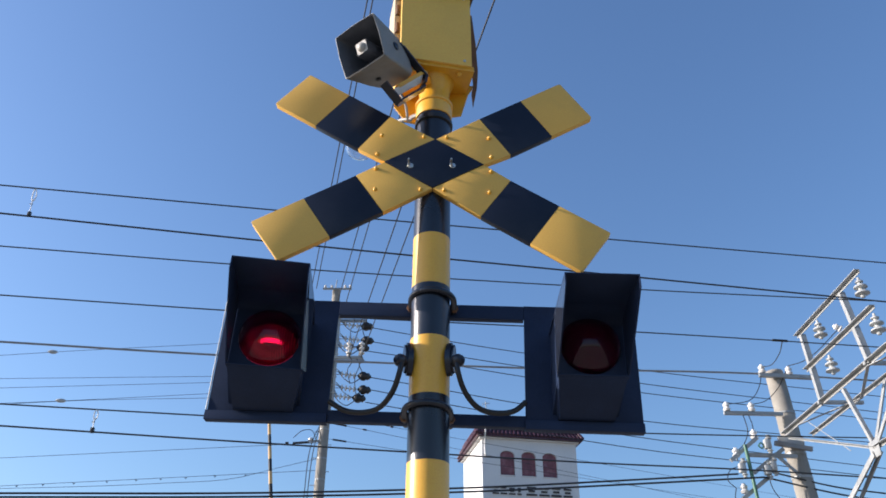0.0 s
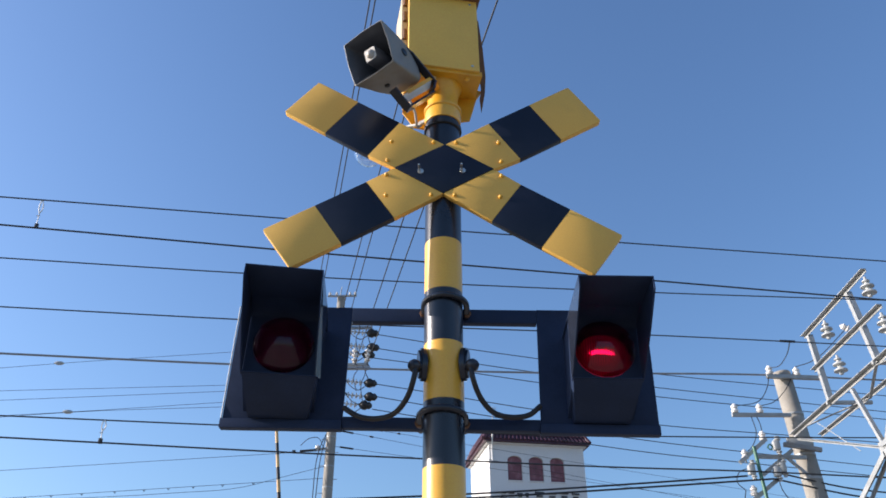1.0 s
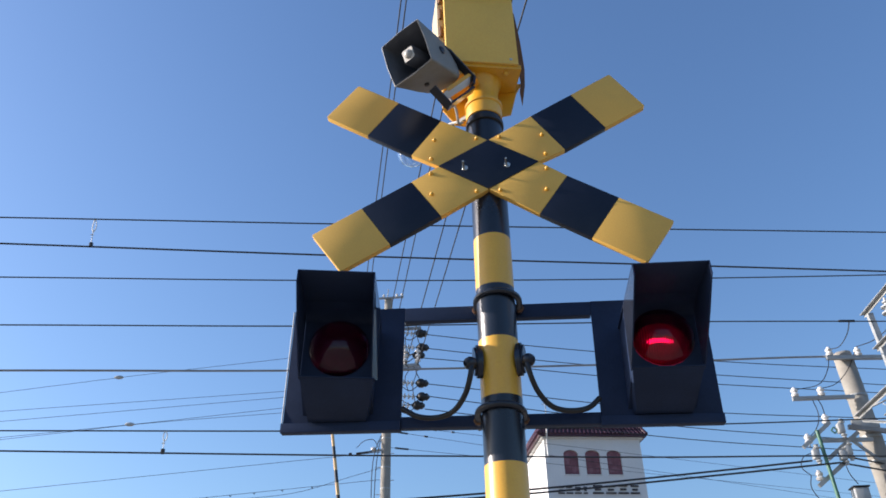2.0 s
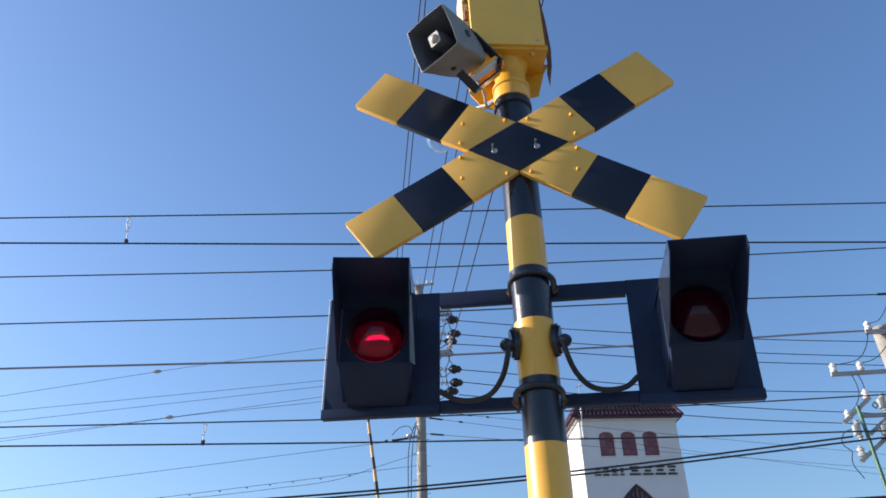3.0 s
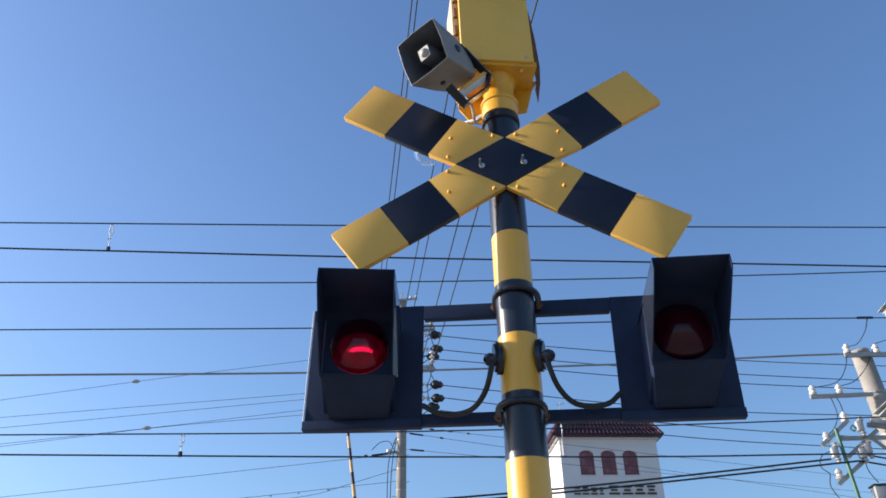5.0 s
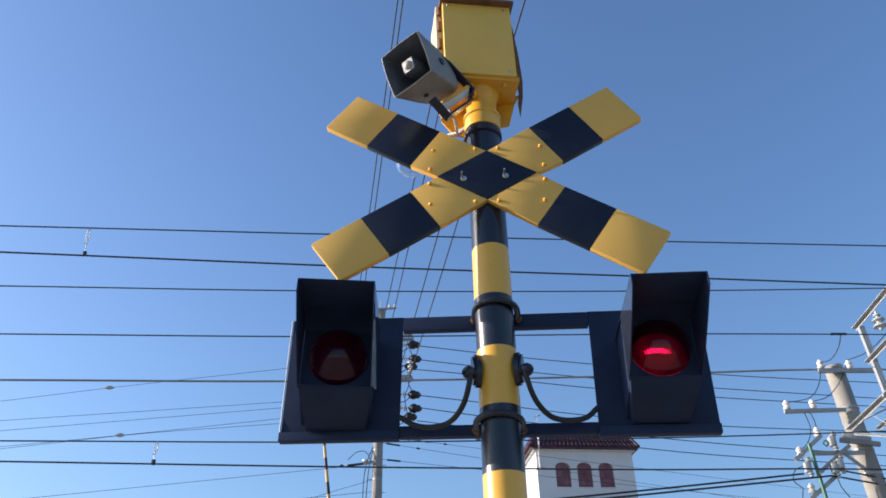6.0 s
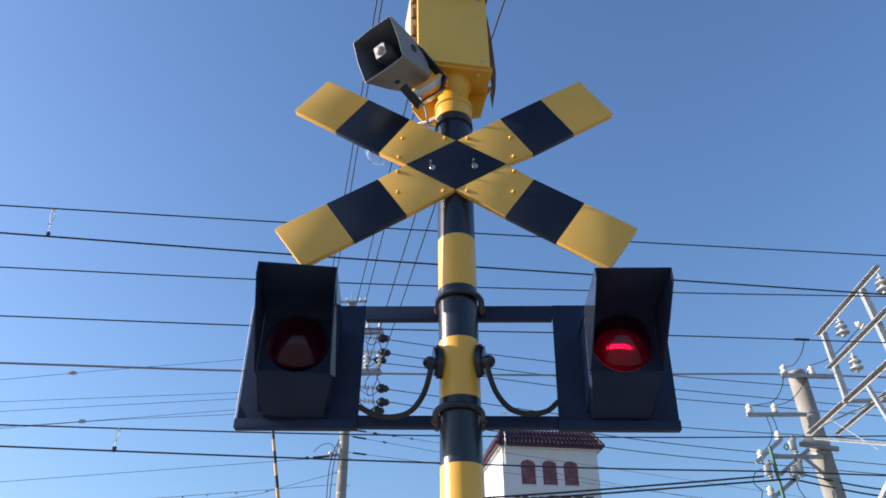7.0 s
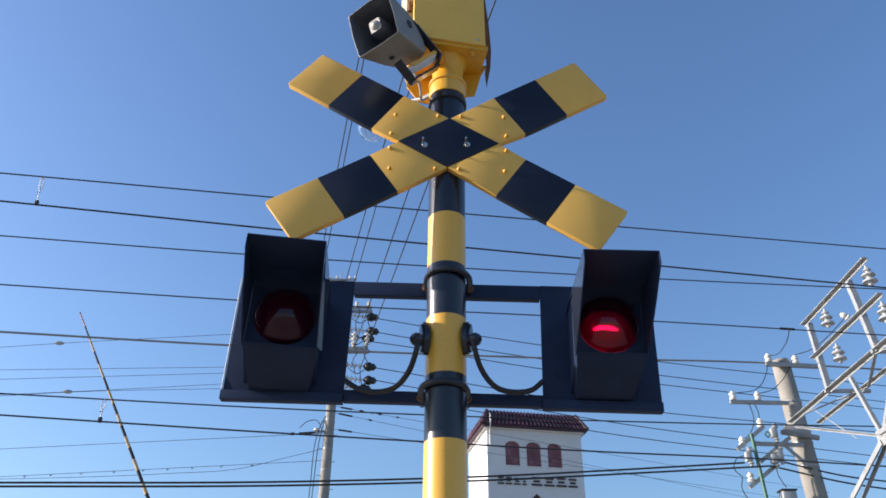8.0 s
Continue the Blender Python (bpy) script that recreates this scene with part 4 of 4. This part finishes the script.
part("bottom_chord", angle_bar(B(), (XA + 0.03, 10.02, 5.12), (XA + 0.03, Y1, 5.12), 0.09, 0.008), STEEL, ga)
ys = [12.4 - 1.45 * k for k in range(11)]
for k, y in enumerate(ys):
    a, c = (XA, XB) if k % 2 == 0 else (XB, XA)
    part("top_lacing", bar(B(), (a, y, ZA - 0.03), (c, y - 1.45, ZA - 0.03), 0.05, 0.008), STEEL, ga)
part("cross_tie", bar(B(), (XA - 0.05, 11.3, ZA + 0.02), (XB + 0.2, 11.3, ZA + 0.02), 0.06, 0.06), STEEL, ga)
part("cross_tie", bar(B(), (XA - 0.05, 9.5, ZA + 0.02), (XB + 0.2, 9.5, ZA + 0.02), 0.06, 0.06), STEEL, ga)
for k in range(5):
    y = 10.02 - 2.6 * k
    part("web", post_angle(B(), (XA + 0.03, y, 5.12), (XA, y + 0.45, ZA - 0.05), 0.06, 0.007), STEEL, ga)
    part("web", post_angle(B(), (XA + 0.03, y, 5.12), (XB, y + 0.1, ZA - 0.05), 0.06, 0.007), STEEL, ga)
    part("web", post_angle(B(), (XA + 0.03, y, 5.12), (XA, y - 1.9, ZA - 0.05), 0.06, 0.007), STEEL, ga)
part("node_plate", box(B(), (XA + 0.03, 10.02, 5.12), (0.02, 0.30, 0.26), None, 0.004), STEEL, ga)
part("knee_brace", post_angle(B(), (XA + 0.0, 10.05, 5.05), (XA + 0.05, 13.2, 3.85), 0.09, 0.009), STEEL, ga)
part("knee_brace", post_angle(B(), (XA + 0.08, 10.02, 5.05), (XA + 0.34, 13.2, 3.85), 0.07, 0.008), STEEL, ga)
part("collar_plate", box(B(), (6.79, 13.18, 6.22), (0.5, 0.06, 0.16), None, 0.006), STEEL, ga)
part("tie_rod", rod(B(), (XA - 0.02, 11.9, 6.18), (XA + 0.1, 10.9, 5.35), 0.008, n=6), STEEL, ga)
# upright frames and the two insulator bars
for y, lean in ((11.42, 0.10), (9.72, 0.24)):
    part("upright", post_angle(B(), (XA, y - lean, ZA), (XA, y + 0.03, 7.72), 0.09, 0.01), STEEL, ga)
for z, ya, yb in ((7.72, 11.58, 8.97), (7.02, 11.53, 8.86)):
    part("insulator_bar", angle_bar(B(), (XA - 0.03, ya, z), (XA - 0.03, yb, z - 0.02), 0.10, 0.011), STEEL, ga)
for y, z in ((9.06, 7.64), (10.69, 7.66), (10.60, 6.95), (8.93, 6.93)):
    b = B()
    hanging_insulator(b, Matrix.Translation((XA, y, z)), 1.0)
    part("hanging_insulator", b, GREY_PORC, ga, "grey porcelain two-shed insulator")
b = B()
pin_insulator(b, pose(XA - 0.05, 9.90, 7.12, 0, -60, 0), 0.85)
part("pin_insulator", b, PORCELAIN, ga, "white porcelain pin insulator")

# ---------------- far distribution pole ----------------
fp = thing("distribution_pole", None, "tall concrete distribution pole with insulator rack", "utility pole")
XF, YF = -4.29, 24.0
part("shaft", turned(B(), [(0.21, 0), (0.172, 8), (0.15, 15.3), (0, 15.32)], Matrix.Translation((XF, YF, 0)), 28), CONCRETE, fp)
for z, x0, x1 in ((15.30, -4.78, -3.70), (14.12, -4.75, -3.08), (12.50, -4.75, -3.12)):
    for yy in ((-0.17, 0.17) if z in (14.12, 12.50) else (-0.15,)):
        part("crossarm", bar(B(), (x0, YF + yy, z), (x1, YF + yy, z), 0.06 if z == 15.30 else 0.09, 0.06 if z == 15.30 else 0.10), STEEL, fp)
part("rack_post", bar(B(), (-4.07, YF - 0.1, 10.7), (-4.07, YF - 0.1, 14.3), 0.07, 0.09), STEEL, fp)
for k in range(12):
    part("rack_rung", rod(B(), (-4.16, YF - 0.16, 10.9 + 0.29 * k), (-3.98, YF - 0.16, 10.9 + 0.29 * k), 0.018, n=6), STEEL, fp)
part("top_spike", rod(B(), (-4.35, YF, 15.3), (-4.30, YF, 15.75), 0.02, n=8), STEEL, fp)
for x, z in ((-4.70, 15.34), (-4.45, 15.34), (-3.95, 15.34), (-3.75, 15.34), (-3.62, 14.2), (-3.18, 14.2), (-3.62, 12.58), (-3.2, 12.58)):
    b = B()
    pin_insulator(b, Matrix.Translation((x, YF - 0.15, z)), 0.8 if z > 15 else 1.2)
    part("pin_insulator", b, PORCELAIN, fp, "small pin insulator")
for k, (x, z) in enumerate(((-3.08, 13.80), (-3.04, 13.23), (-3.19, 12.94), (-3.07, 11.85), (-3.04, 11.34), (-3.21, 11.03))):
    b = B()
    m = Matrix.Translation((x - 0.20, YF, z + 0.03)) @ pose(0, 0, 0, 0, 95, 0)
    turned(b, [(0.03, 0), (0.10, 0.06), (0.16, 0.13), (0.17, 0.24), (0.12, 0.32), (0.135, 0.38), (0.05, 0.47), (0, 0.48)], m, 12)
    part("line_cover", b, RUBBER, fp, "black rubber dead-end cover")
    b = B()
    for j in range(4):
        turned(b, [(0.025, 0), (0.10, 0.02), (0.115, 0.05), (0.04, 0.07), (0.025, 0.12)], Matrix.Translation((x - 0.80 + 0.145 * j, YF, z + 0.10 - 0.02 * j)) @ pose(0, 0, 0, 0, 96, 0), 12)
    for up in (0.0, 0.09):
        part("strain_clevis", rod(B(), (-4.02, YF - 0.1, z + 0.17 + up), (x - 0.78, YF, z + 0.11), 0.018, n=6), STEEL, fp)
    part("strain_insulator", b, PORCELAIN, fp, "white strain insulator string")
    part("link_rod", rod(B(), (XF, YF, z + 0.1), (x - 0.15, YF, z + 0.04), 0.014, n=6), STEEL, fp)
    part("jumper", tube(B(), [(x, YF - 0.1, z), (x - 0.14, YF - 0.25, z - 0.22), (x - 0.35, YF - 0.25, z - 0.34), (x - 0.60, YF - 0.2, z - 0.20), (x - 0.86, YF - 0.1, z + 0.12)], 0.016, 6), RUBBER, fp)
for x, z0, z1 in ((-3.62, 14.2, 12.9), (-3.18, 14.2, 13.2), (-3.62, 12.6, 11.5), (-3.35, 12.5, 10.95), (-3.2, 12.6, 11.9)):
    part("jumper", tube(B(), [(x, YF - 0.18, z0), (x + 0.14, YF - 0.25, z0 - 0.3), (x + 0.02, YF - 0.25, (z0 + z1) / 2), (x + 0.12, YF - 0.2, z1)], 0.016, 6), RUBBER, fp)
for k in range(9):
    part("pole_step", rod(B(), (XF, YF - 0.1, 6.2 + 0.45 * k), (XF + (0.30 if k % 2 else -0.30), YF - 0.1, 6.2 + 0.45 * k), 0.012, n=6), STEEL, fp)
for x in (-3.62, -3.16):
    b = B()
    for j in range(3):
        turned(b, [(0.03, 0), (0.10, 0.02), (0.11, 0.07), (0.04, 0.10), (0.03, 0.16)], Matrix.Translation((x, YF - 0.2, 12.62 + 0.17 * j)), 12)
    part("surge_arrester", b, PORCELAIN, fp, "white ribbed surge arrester")
for dx in (-0.32, -0.22):
    part("down_cable", tube(B(), [(XF - 0.1, YF, 10.2), (XF + dx, YF - 0.2, 9.5), (XF + dx - 0.12, YF - 0.2, 7.6), (XF + dx - 0.1, YF - 0.1, 5.0)], 0.016, 6), RUBBER, fp)
for p, q, spots in (((-4.11, 24.0, 10.39), (-1.15, 26.0, 10.50), ((0.05, 0.17), (0.25, 0.29), (0.37, 0.41), (0.46, 0.50), (0.67, 0.70))),
                    ((-4.16, 24.0, 10.17), (-1.18, 26.0, 10.16), ((0.05, 0.19), (0.37, 0.41))), ((-4.13, 24.0, 9.59), (-1.17, 26.0, 9.72), ((0.05, 0.19),))):
    for a, e in spots:
        part("cable_joint", rod(B(), Vector(p).lerp(q, a), Vector(p).lerp(q, e), 0.032, n=8), RUBBER, fp)
# insulated leads that end on the pole below the rack
part("dead_end_lead", rod(B(), (-4.75, YF - 0.1, 9.45), (-5.30, YF - 0.1, 9.41), 0.035, n=8), RUBBER, fp)
part("dead_end_lead", rod(B(), (-5.45, YF - 0.1, 9.40), (-5.55, YF - 0.1, 9.39), 0.055, n=8), RUBBER, fp)
part("lead_bracket", bar(B(), (XF, YF - 0.12, 9.50), (-4.75, YF - 0.12, 9.45), 0.05, 0.07), STEEL, fp)
part("jumper", tube(B(), [(-4.5, YF - 0.12, 9.5), (-4.72, YF - 0.15, 9.85), (-5.0, YF - 0.15, 9.83), (-5.30, YF - 0.1, 9.6)], 0.012, 6), RUBBER, fp)
b = B()
turned(b, [(0.03, 0), (0.09, 0.03), (0.09, 0.09), (0.04, 0.12), (0.0, 0.15)], Matrix.Translation((-4.70, YF - 0.12, 9.47)), 12)
part("pin_insulator", b, PORCELAIN, fp, "small pin insulator")
for z in (9.9, 8.9, 8.2, 7.5):
    part("steel_band", turned(B(), [(0.168, -0.02), (0.174, -0.02), (0.174, 0.02), (0.168, 0.02)], Matrix.Translation((XF, YF, z)), 24), STEEL, fp)

# ---------------- white tower building ----------------
tw = thing("tower_building", pose(1.66, 38.0, 0, 0, 0, 11), "white stucco tower with maroon tiled roof and arched windows", "building")
TWW, TWD, TZ = 5.12, 4.6, 14.15


def arch(cx, w, z0, z1, n=12):
    r = w / 2
    return [(cx - r, z0), (cx + r, z0)] + [(cx + r * math.cos(math.pi * k / n), z1 - r * 0.62 + 0.62 * r * math.sin(math.pi * k / n)) for k in range(n + 1)]


# the front wall with its three arched recesses and the gabled vent cut through it
front = B()
slab(front, [(0, 0), (TWW, 0), (TWW, TZ), (0, TZ)], 0, 0.25)
wall = part("wall", front, PLASTER, tw)
cutter_mesh = bpy.data.meshes.new("opening_shape")
cb = B()
wins = [1.35, 2.49, 3.63]
for c in wins:
    slab(cb, arch(c, 0.77, 12.18, 13.45), -0.2, 0.16)
vent = [(1.43, 8.6), (3.67, 8.6)] + [(2.55 + 1.12 * (1 - (k / 6) ** 1.7), 9.35 + 1.45 * k / 6) for k in range(6)] + [(2.55, 10.80)] + [(2.55 - 1.12 * (1 - (k / 6) ** 1.7), 9.35 + 1.45 * k / 6) for k in range(5, -1, -1)]
slab(cb, vent, -0.2, 0.16)
bmesh.ops.recalc_face_normals(cb, faces=cb.faces[:])
cb.to_mesh(cutter_mesh)
cb.free()
cutter = new("opening_shape", cutter_mesh)
cutter.parent = tw
mod = wall.modifiers.new("openings", "BOOLEAN")
mod.operation, mod.object, mod.solver = "DIFFERENCE", cutter, "EXACT"
bpy.context.view_layer.update()
cut_mesh = bpy.data.meshes.new_from_object(wall.evaluated_get(bpy.context.evaluated_depsgraph_get()))
wall.modifiers.clear()
wall.data = cut_mesh
bpy.data.objects.remove(cutter)
for name, x0, x1, y0, y1 in (("wall", 0, 0.25, 0.252, TWD), ("wall", TWW - 0.25, TWW, 0.252, TWD), ("wall", 0.252, TWW - 0.252, TWD - 0.25, TWD)):
    part(name, box(B(), ((x0 + x1) / 2, (y0 + y1) / 2, TZ / 2), (x1 - x0, y1 - y0, TZ)), PLASTER, tw)
for c in wins:
    w = part("window", slab(B(), arch(c, 0.75, 12.19, 13.44), 0.10, 0.15), SHUTTER, tw, "maroon arched shutter window")
    part("sill", box(B(), (c, 0.02, 12.15), (0.84, 0.14, 0.05), None, 0.01), PLASTER, w)
    part("centre_rail", box(B(), (c, 0.09, 12.75), (0.03, 0.03, 1.1)), SHUTTER, w)
    for k in range(5):
        part("louvre", box(B(), (c, 0.092, 12.30 + 0.19 * k), (0.68, 0.02, 0.03)), SHUTTER, w)
v = part("vent", slab(B(), vent, 0.13, 0.158), LETTER, tw, "dark gabled louvre vent")
for k in range(9):
    part("slat", box(B(), (1.67 + 0.22 * k, 0.09, 9.1 + 0.6 * (1 - abs(k - 4) / 4)), (0.07, 0.06, 1.0 + 0.9 * (1 - abs(k - 4) / 4))), SHUTTER, v)
# tiled skirt roof
eave, inset, z0, z1 = 0.30, 0.10, 14.10, 15.12
roof = B()
lo = [(-eave, -eave), (TWW + eave, -eave), (TWW + eave, TWD + eave), (-eave, TWD + eave)]
hi4 = [(inset, inset + 0.25), (TWW - inset, inset + 0.25), (TWW - inset, TWD - inset), (inset, TWD - inset)]
vl = [roof.verts.new((x, y, z0)) for x, y in lo]
vm = [roof.verts.new((x, y, z0 + 0.08)) for x, y in lo]
vh = [roof.verts.new((x, y, z1)) for x, y in hi4]
vt = roof.verts.new((TWW / 2, TWD / 2, z1 + 0.5))
roof.faces.new(vl)
for k in range(4):
    j = (k + 1) % 4
    roof.faces.new((vl[k], vl[j], vm[j], vm[k]))
    roof.faces.new((vm[k], vm[j], vh[j], vh[k]))
    roof.faces.new((vh[k], vh[j], vt))
rf = part("roof", roof, TILE, tw)


def tile_run(p, q):
    """One run of three overlapping half-round tiles up the slope."""
    p, q = Vector(p), Vector(q)
    bm = B()
    for k in range(3):
        a, c = p.lerp(q, k / 3 - 0.01), p.lerp(q, (k + 1) / 3 + 0.02)
        rod(bm, a + Vector((0, 0, 0.025)), c + Vector((0, 0, -0.01)), 0.085, 0.07, 10)
    return part("tile_run", bm, TILE, rf)


n = 26
for k in range(n + 1):
    f = k / n
    tile_run((-eave + f * (TWW + 2 * eave), -eave - 0.02, z0 + 0.08), (inset + f * (TWW - 2 * inset), inset + 0.25, z1))
for k in range(1, 22):
    f = k / 22
    tile_run((-eave - 0.02, -eave + f * (TWD + 2 * eave), z0 + 0.08), (inset, inset + 0.25 + f * (TWD - 2 * inset - 0.25), z1))
part("corner_ridge", rod(B(), (-eave, -eave, z0 + 0.12), (inset, inset + 0.25, z1 + 0.03), 0.12, 0.10, 12), TILE, rf)
part("corner_ridge", rod(B(), (TWW + eave, -eave, z0 + 0.12), (TWW - inset, inset + 0.25, z1 + 0.03), 0.12, 0.10, 12), TILE, rf)
part("cornice", box(B(), (TWW / 2, TWD / 2, 14.06), (TWW + 0.30, TWD + 0.30, 0.07), None, 0.01), PLASTER, tw)
part("downpipe", tube(B(), [(0.10, -0.40, 14.75), (0.11, -0.40, 14.3), (0.13, -0.14, 13.9), (0.16, -0.06, 13.1)], 0.035, 8), WHITE, tw, "white plastic downpipe")
# aerial on the tower roof
aerial = thing("roof_aerial", pose(2.0, 40.0, 15.0), "thin grey television aerial on the tower roof", "aerial")
part("mast", rod(B(), (0, 0, 0), (0, 0, 1.75), 0.025, n=8), STEEL, aerial)
part("boom", rod(B(), (-0.20, 0, 1.60), (0.20, 0, 1.66), 0.014, n=6), STEEL, aerial)
for k in range(5):
    part("element", rod(B(), (-0.18 + 0.09 * k, -0.2, 1.60 + 0.013 * k), (-0.18 + 0.09 * k, 0.2, 1.60 + 0.013 * k), 0.009, n=6), STEEL, aerial)
# wall sign in separate raised strokes, plain shapes
sg = thing("wall_sign", pose(1.66, 38.0, 0, 0, 0, 11) @ Matrix.Translation((0.5, -0.005, 11.2)), "dark raised sign shapes on the white tower wall", "sign")
for x0, w, hgt in ((0.0, 0.34, 0.36), (0.42, 0.34, 0.36), (0.86, 0.34, 0.34), (1.30, 0.22, 0.36), (1.78, 0.56, 0.44), (2.46, 0.54, 0.42), (3.10, 0.54, 0.46), (3.74, 0.48, 0.44)):
    b = B()
    box(b, (x0 + w / 2, -0.03, hgt * 0.9), (w * 0.86, 0.06, hgt * 0.2), None, 0.008)
    box(b, (x0 + w / 2, -0.03, hgt * 0.5), (w * 0.6, 0.06, hgt * 0.2), None, 0.008)
    box(b, (x0 + w / 2, -0.03, hgt * 0.1), (w, 0.06, hgt * 0.2), None, 0.008)
    part("sign_shape", b, LETTER, sg)

# ---------------- low house beyond the tower ----------------
ho = thing("house", pose(8.03, 47.0, 0), "low house with dark tiled roof behind the tower", "house")
part("wall", box(B(), (8.0, 3.0, 4.65), (15.4, 5.0, 9.30)), PLASTER, ho)
ridge = 11.72
hr = part("roof", slab(B(), [(-0.6, ridge - 2.2), (3.0, ridge - 0.1), (6.6, ridge - 2.2), (6.6, ridge - 2.35), (-0.6, ridge - 2.35)], 0, 16.0, Matrix(((0, 1, 0, 0), (1, 0, 0, 0), (0, 0, 1, 0), (0, 0, 0, 1)))), TILE, ho)
cap_tile = part("ridge_tile", rod(B(), (-0.16, 0, 0), (0.16, 0, 0.0), 0.11, 0.09, 10), TILE, hr)
cap_tile.matrix_basis = pose(0.2, 3.0, ridge - 0.06)
for k in range(1, 53):
    twin(cap_tile, pose(0.2 + 0.3 * k, 3.0, ridge - 0.06), hr)

# ---------------- barrier ----------------
bm_thing = thing("barrier_machine", pose(-2.62, 13.0, 0), "yellow and black level crossing barrier machine", "barrier machine")
part("cabinet", box(B(), (0.28, 0, 0.6), (0.42, 0.36, 1.2), None, 0.02), ARM_Y, bm_thing)
part("plinth", box(B(), (0.28, 0, 0.04), (0.6, 0.5, 0.08), None, 0.01), CONCRETE, bm_thing)
part("axle", rod(B(), (-0.16, -0.26, 1.0), (-0.16, 0.26, 1.0), 0.04, n=16), STEEL, bm_thing)
barrier = thing("boom_gate", pose(-2.78, 13.0, 1.0), "yellow and black striped boom swinging down over the road", "boom gate")
LOW, UP = 4.3, 4.55
n = 18
for k in range(n):
    a, c = LOW * k / n, LOW * (k + 1) / n
    part("black_stripe" if k % 2 else "yellow_stripe", turned(B(), [(0.041 - 0.0003 * k, a), (0.041 - 0.0003 * k, c)], n=14), ARM_K if k % 2 else ARM_Y, barrier)
upper = thing("upper_section")
upper.parent = barrier
stops = [0.0]
while stops[-1] < UP - 0.05:
    k = len(stops)
    stops.append(min(UP, stops[-1] + (0.24 if k < 11 else 0.30)))
for k, (a, c) in enumerate(zip(stops, stops[1:])):
    ra, rc = (0.036 - 0.0045 * v if v < 3.0 else 0.0225 - 0.006 * (v - 3.0) for v in (a, c))
    tip = k >= len(stops) - 3
    mt = (ARM_R if k % 2 == 0 else ARM_K) if tip else (ARM_K if k % 2 else ARM_Y)
    part("red_white_tip" if tip and k % 2 == 0 else ("black_stripe" if k % 2 else "yellow_stripe"), turned(B(), [(ra, a), (rc, c)], n=12), mt, upper)


# ---------------- what moves ----------------
def motions():
    # the arm swings down; its slender upper part lags behind
    low = [(0, 8.0), (6.6, 8.0), (6.8, 9.6), (7.0, 11.6), (7.2, 15.1), (7.3, 17.9), (7.5, 24.5), (7.7, 31.3), (8.0, 38.6)]
    lag = [(0, 0.0), (6.6, 0.0), (6.8, 0.6), (7.0, 1.5), (7.2, 3.4), (7.3, 4.2), (7.5, 5.7), (7.7, 6.3), (8.0, 9.2)]
    walk(barrier, [(t, pose(-2.78, 13.0, 1.0, 0, -a, 9)) for t, a in low])
    walk(upper, [(t, pose(0, 0, LOW, 0, a, 0)) for t, a in lag])
    # the two bulb panels turn to and fro between bright side and dark side
    swaps = [0.57, 1.15, 1.76, 2.36, 3.06, 3.62, 4.25, 4.85, 5.45, 6.06, 6.67, 7.27, 7.88]
    for n, (panel, place) in enumerate(LAMPS):
        turn = 180 * n
        rows = [(0.0, turn)]
        for t in swaps:
            rows += [(t - 0.10, turn), (t - 0.06, turn)]
            for k in range(4):
                rows.append((t - 0.03 + k / 50, turn + 60 * k))
            turn += 180
            rows += [(t + 0.06, turn), (t + 0.10, turn)]
        rows = [row for row in rows if row[0] < 7.99] + [(8.0, turn)]
        walk(panel, [(t, place @ pose(0, 0, 0, 0, 0, a)) for t, a in rows])


motions()
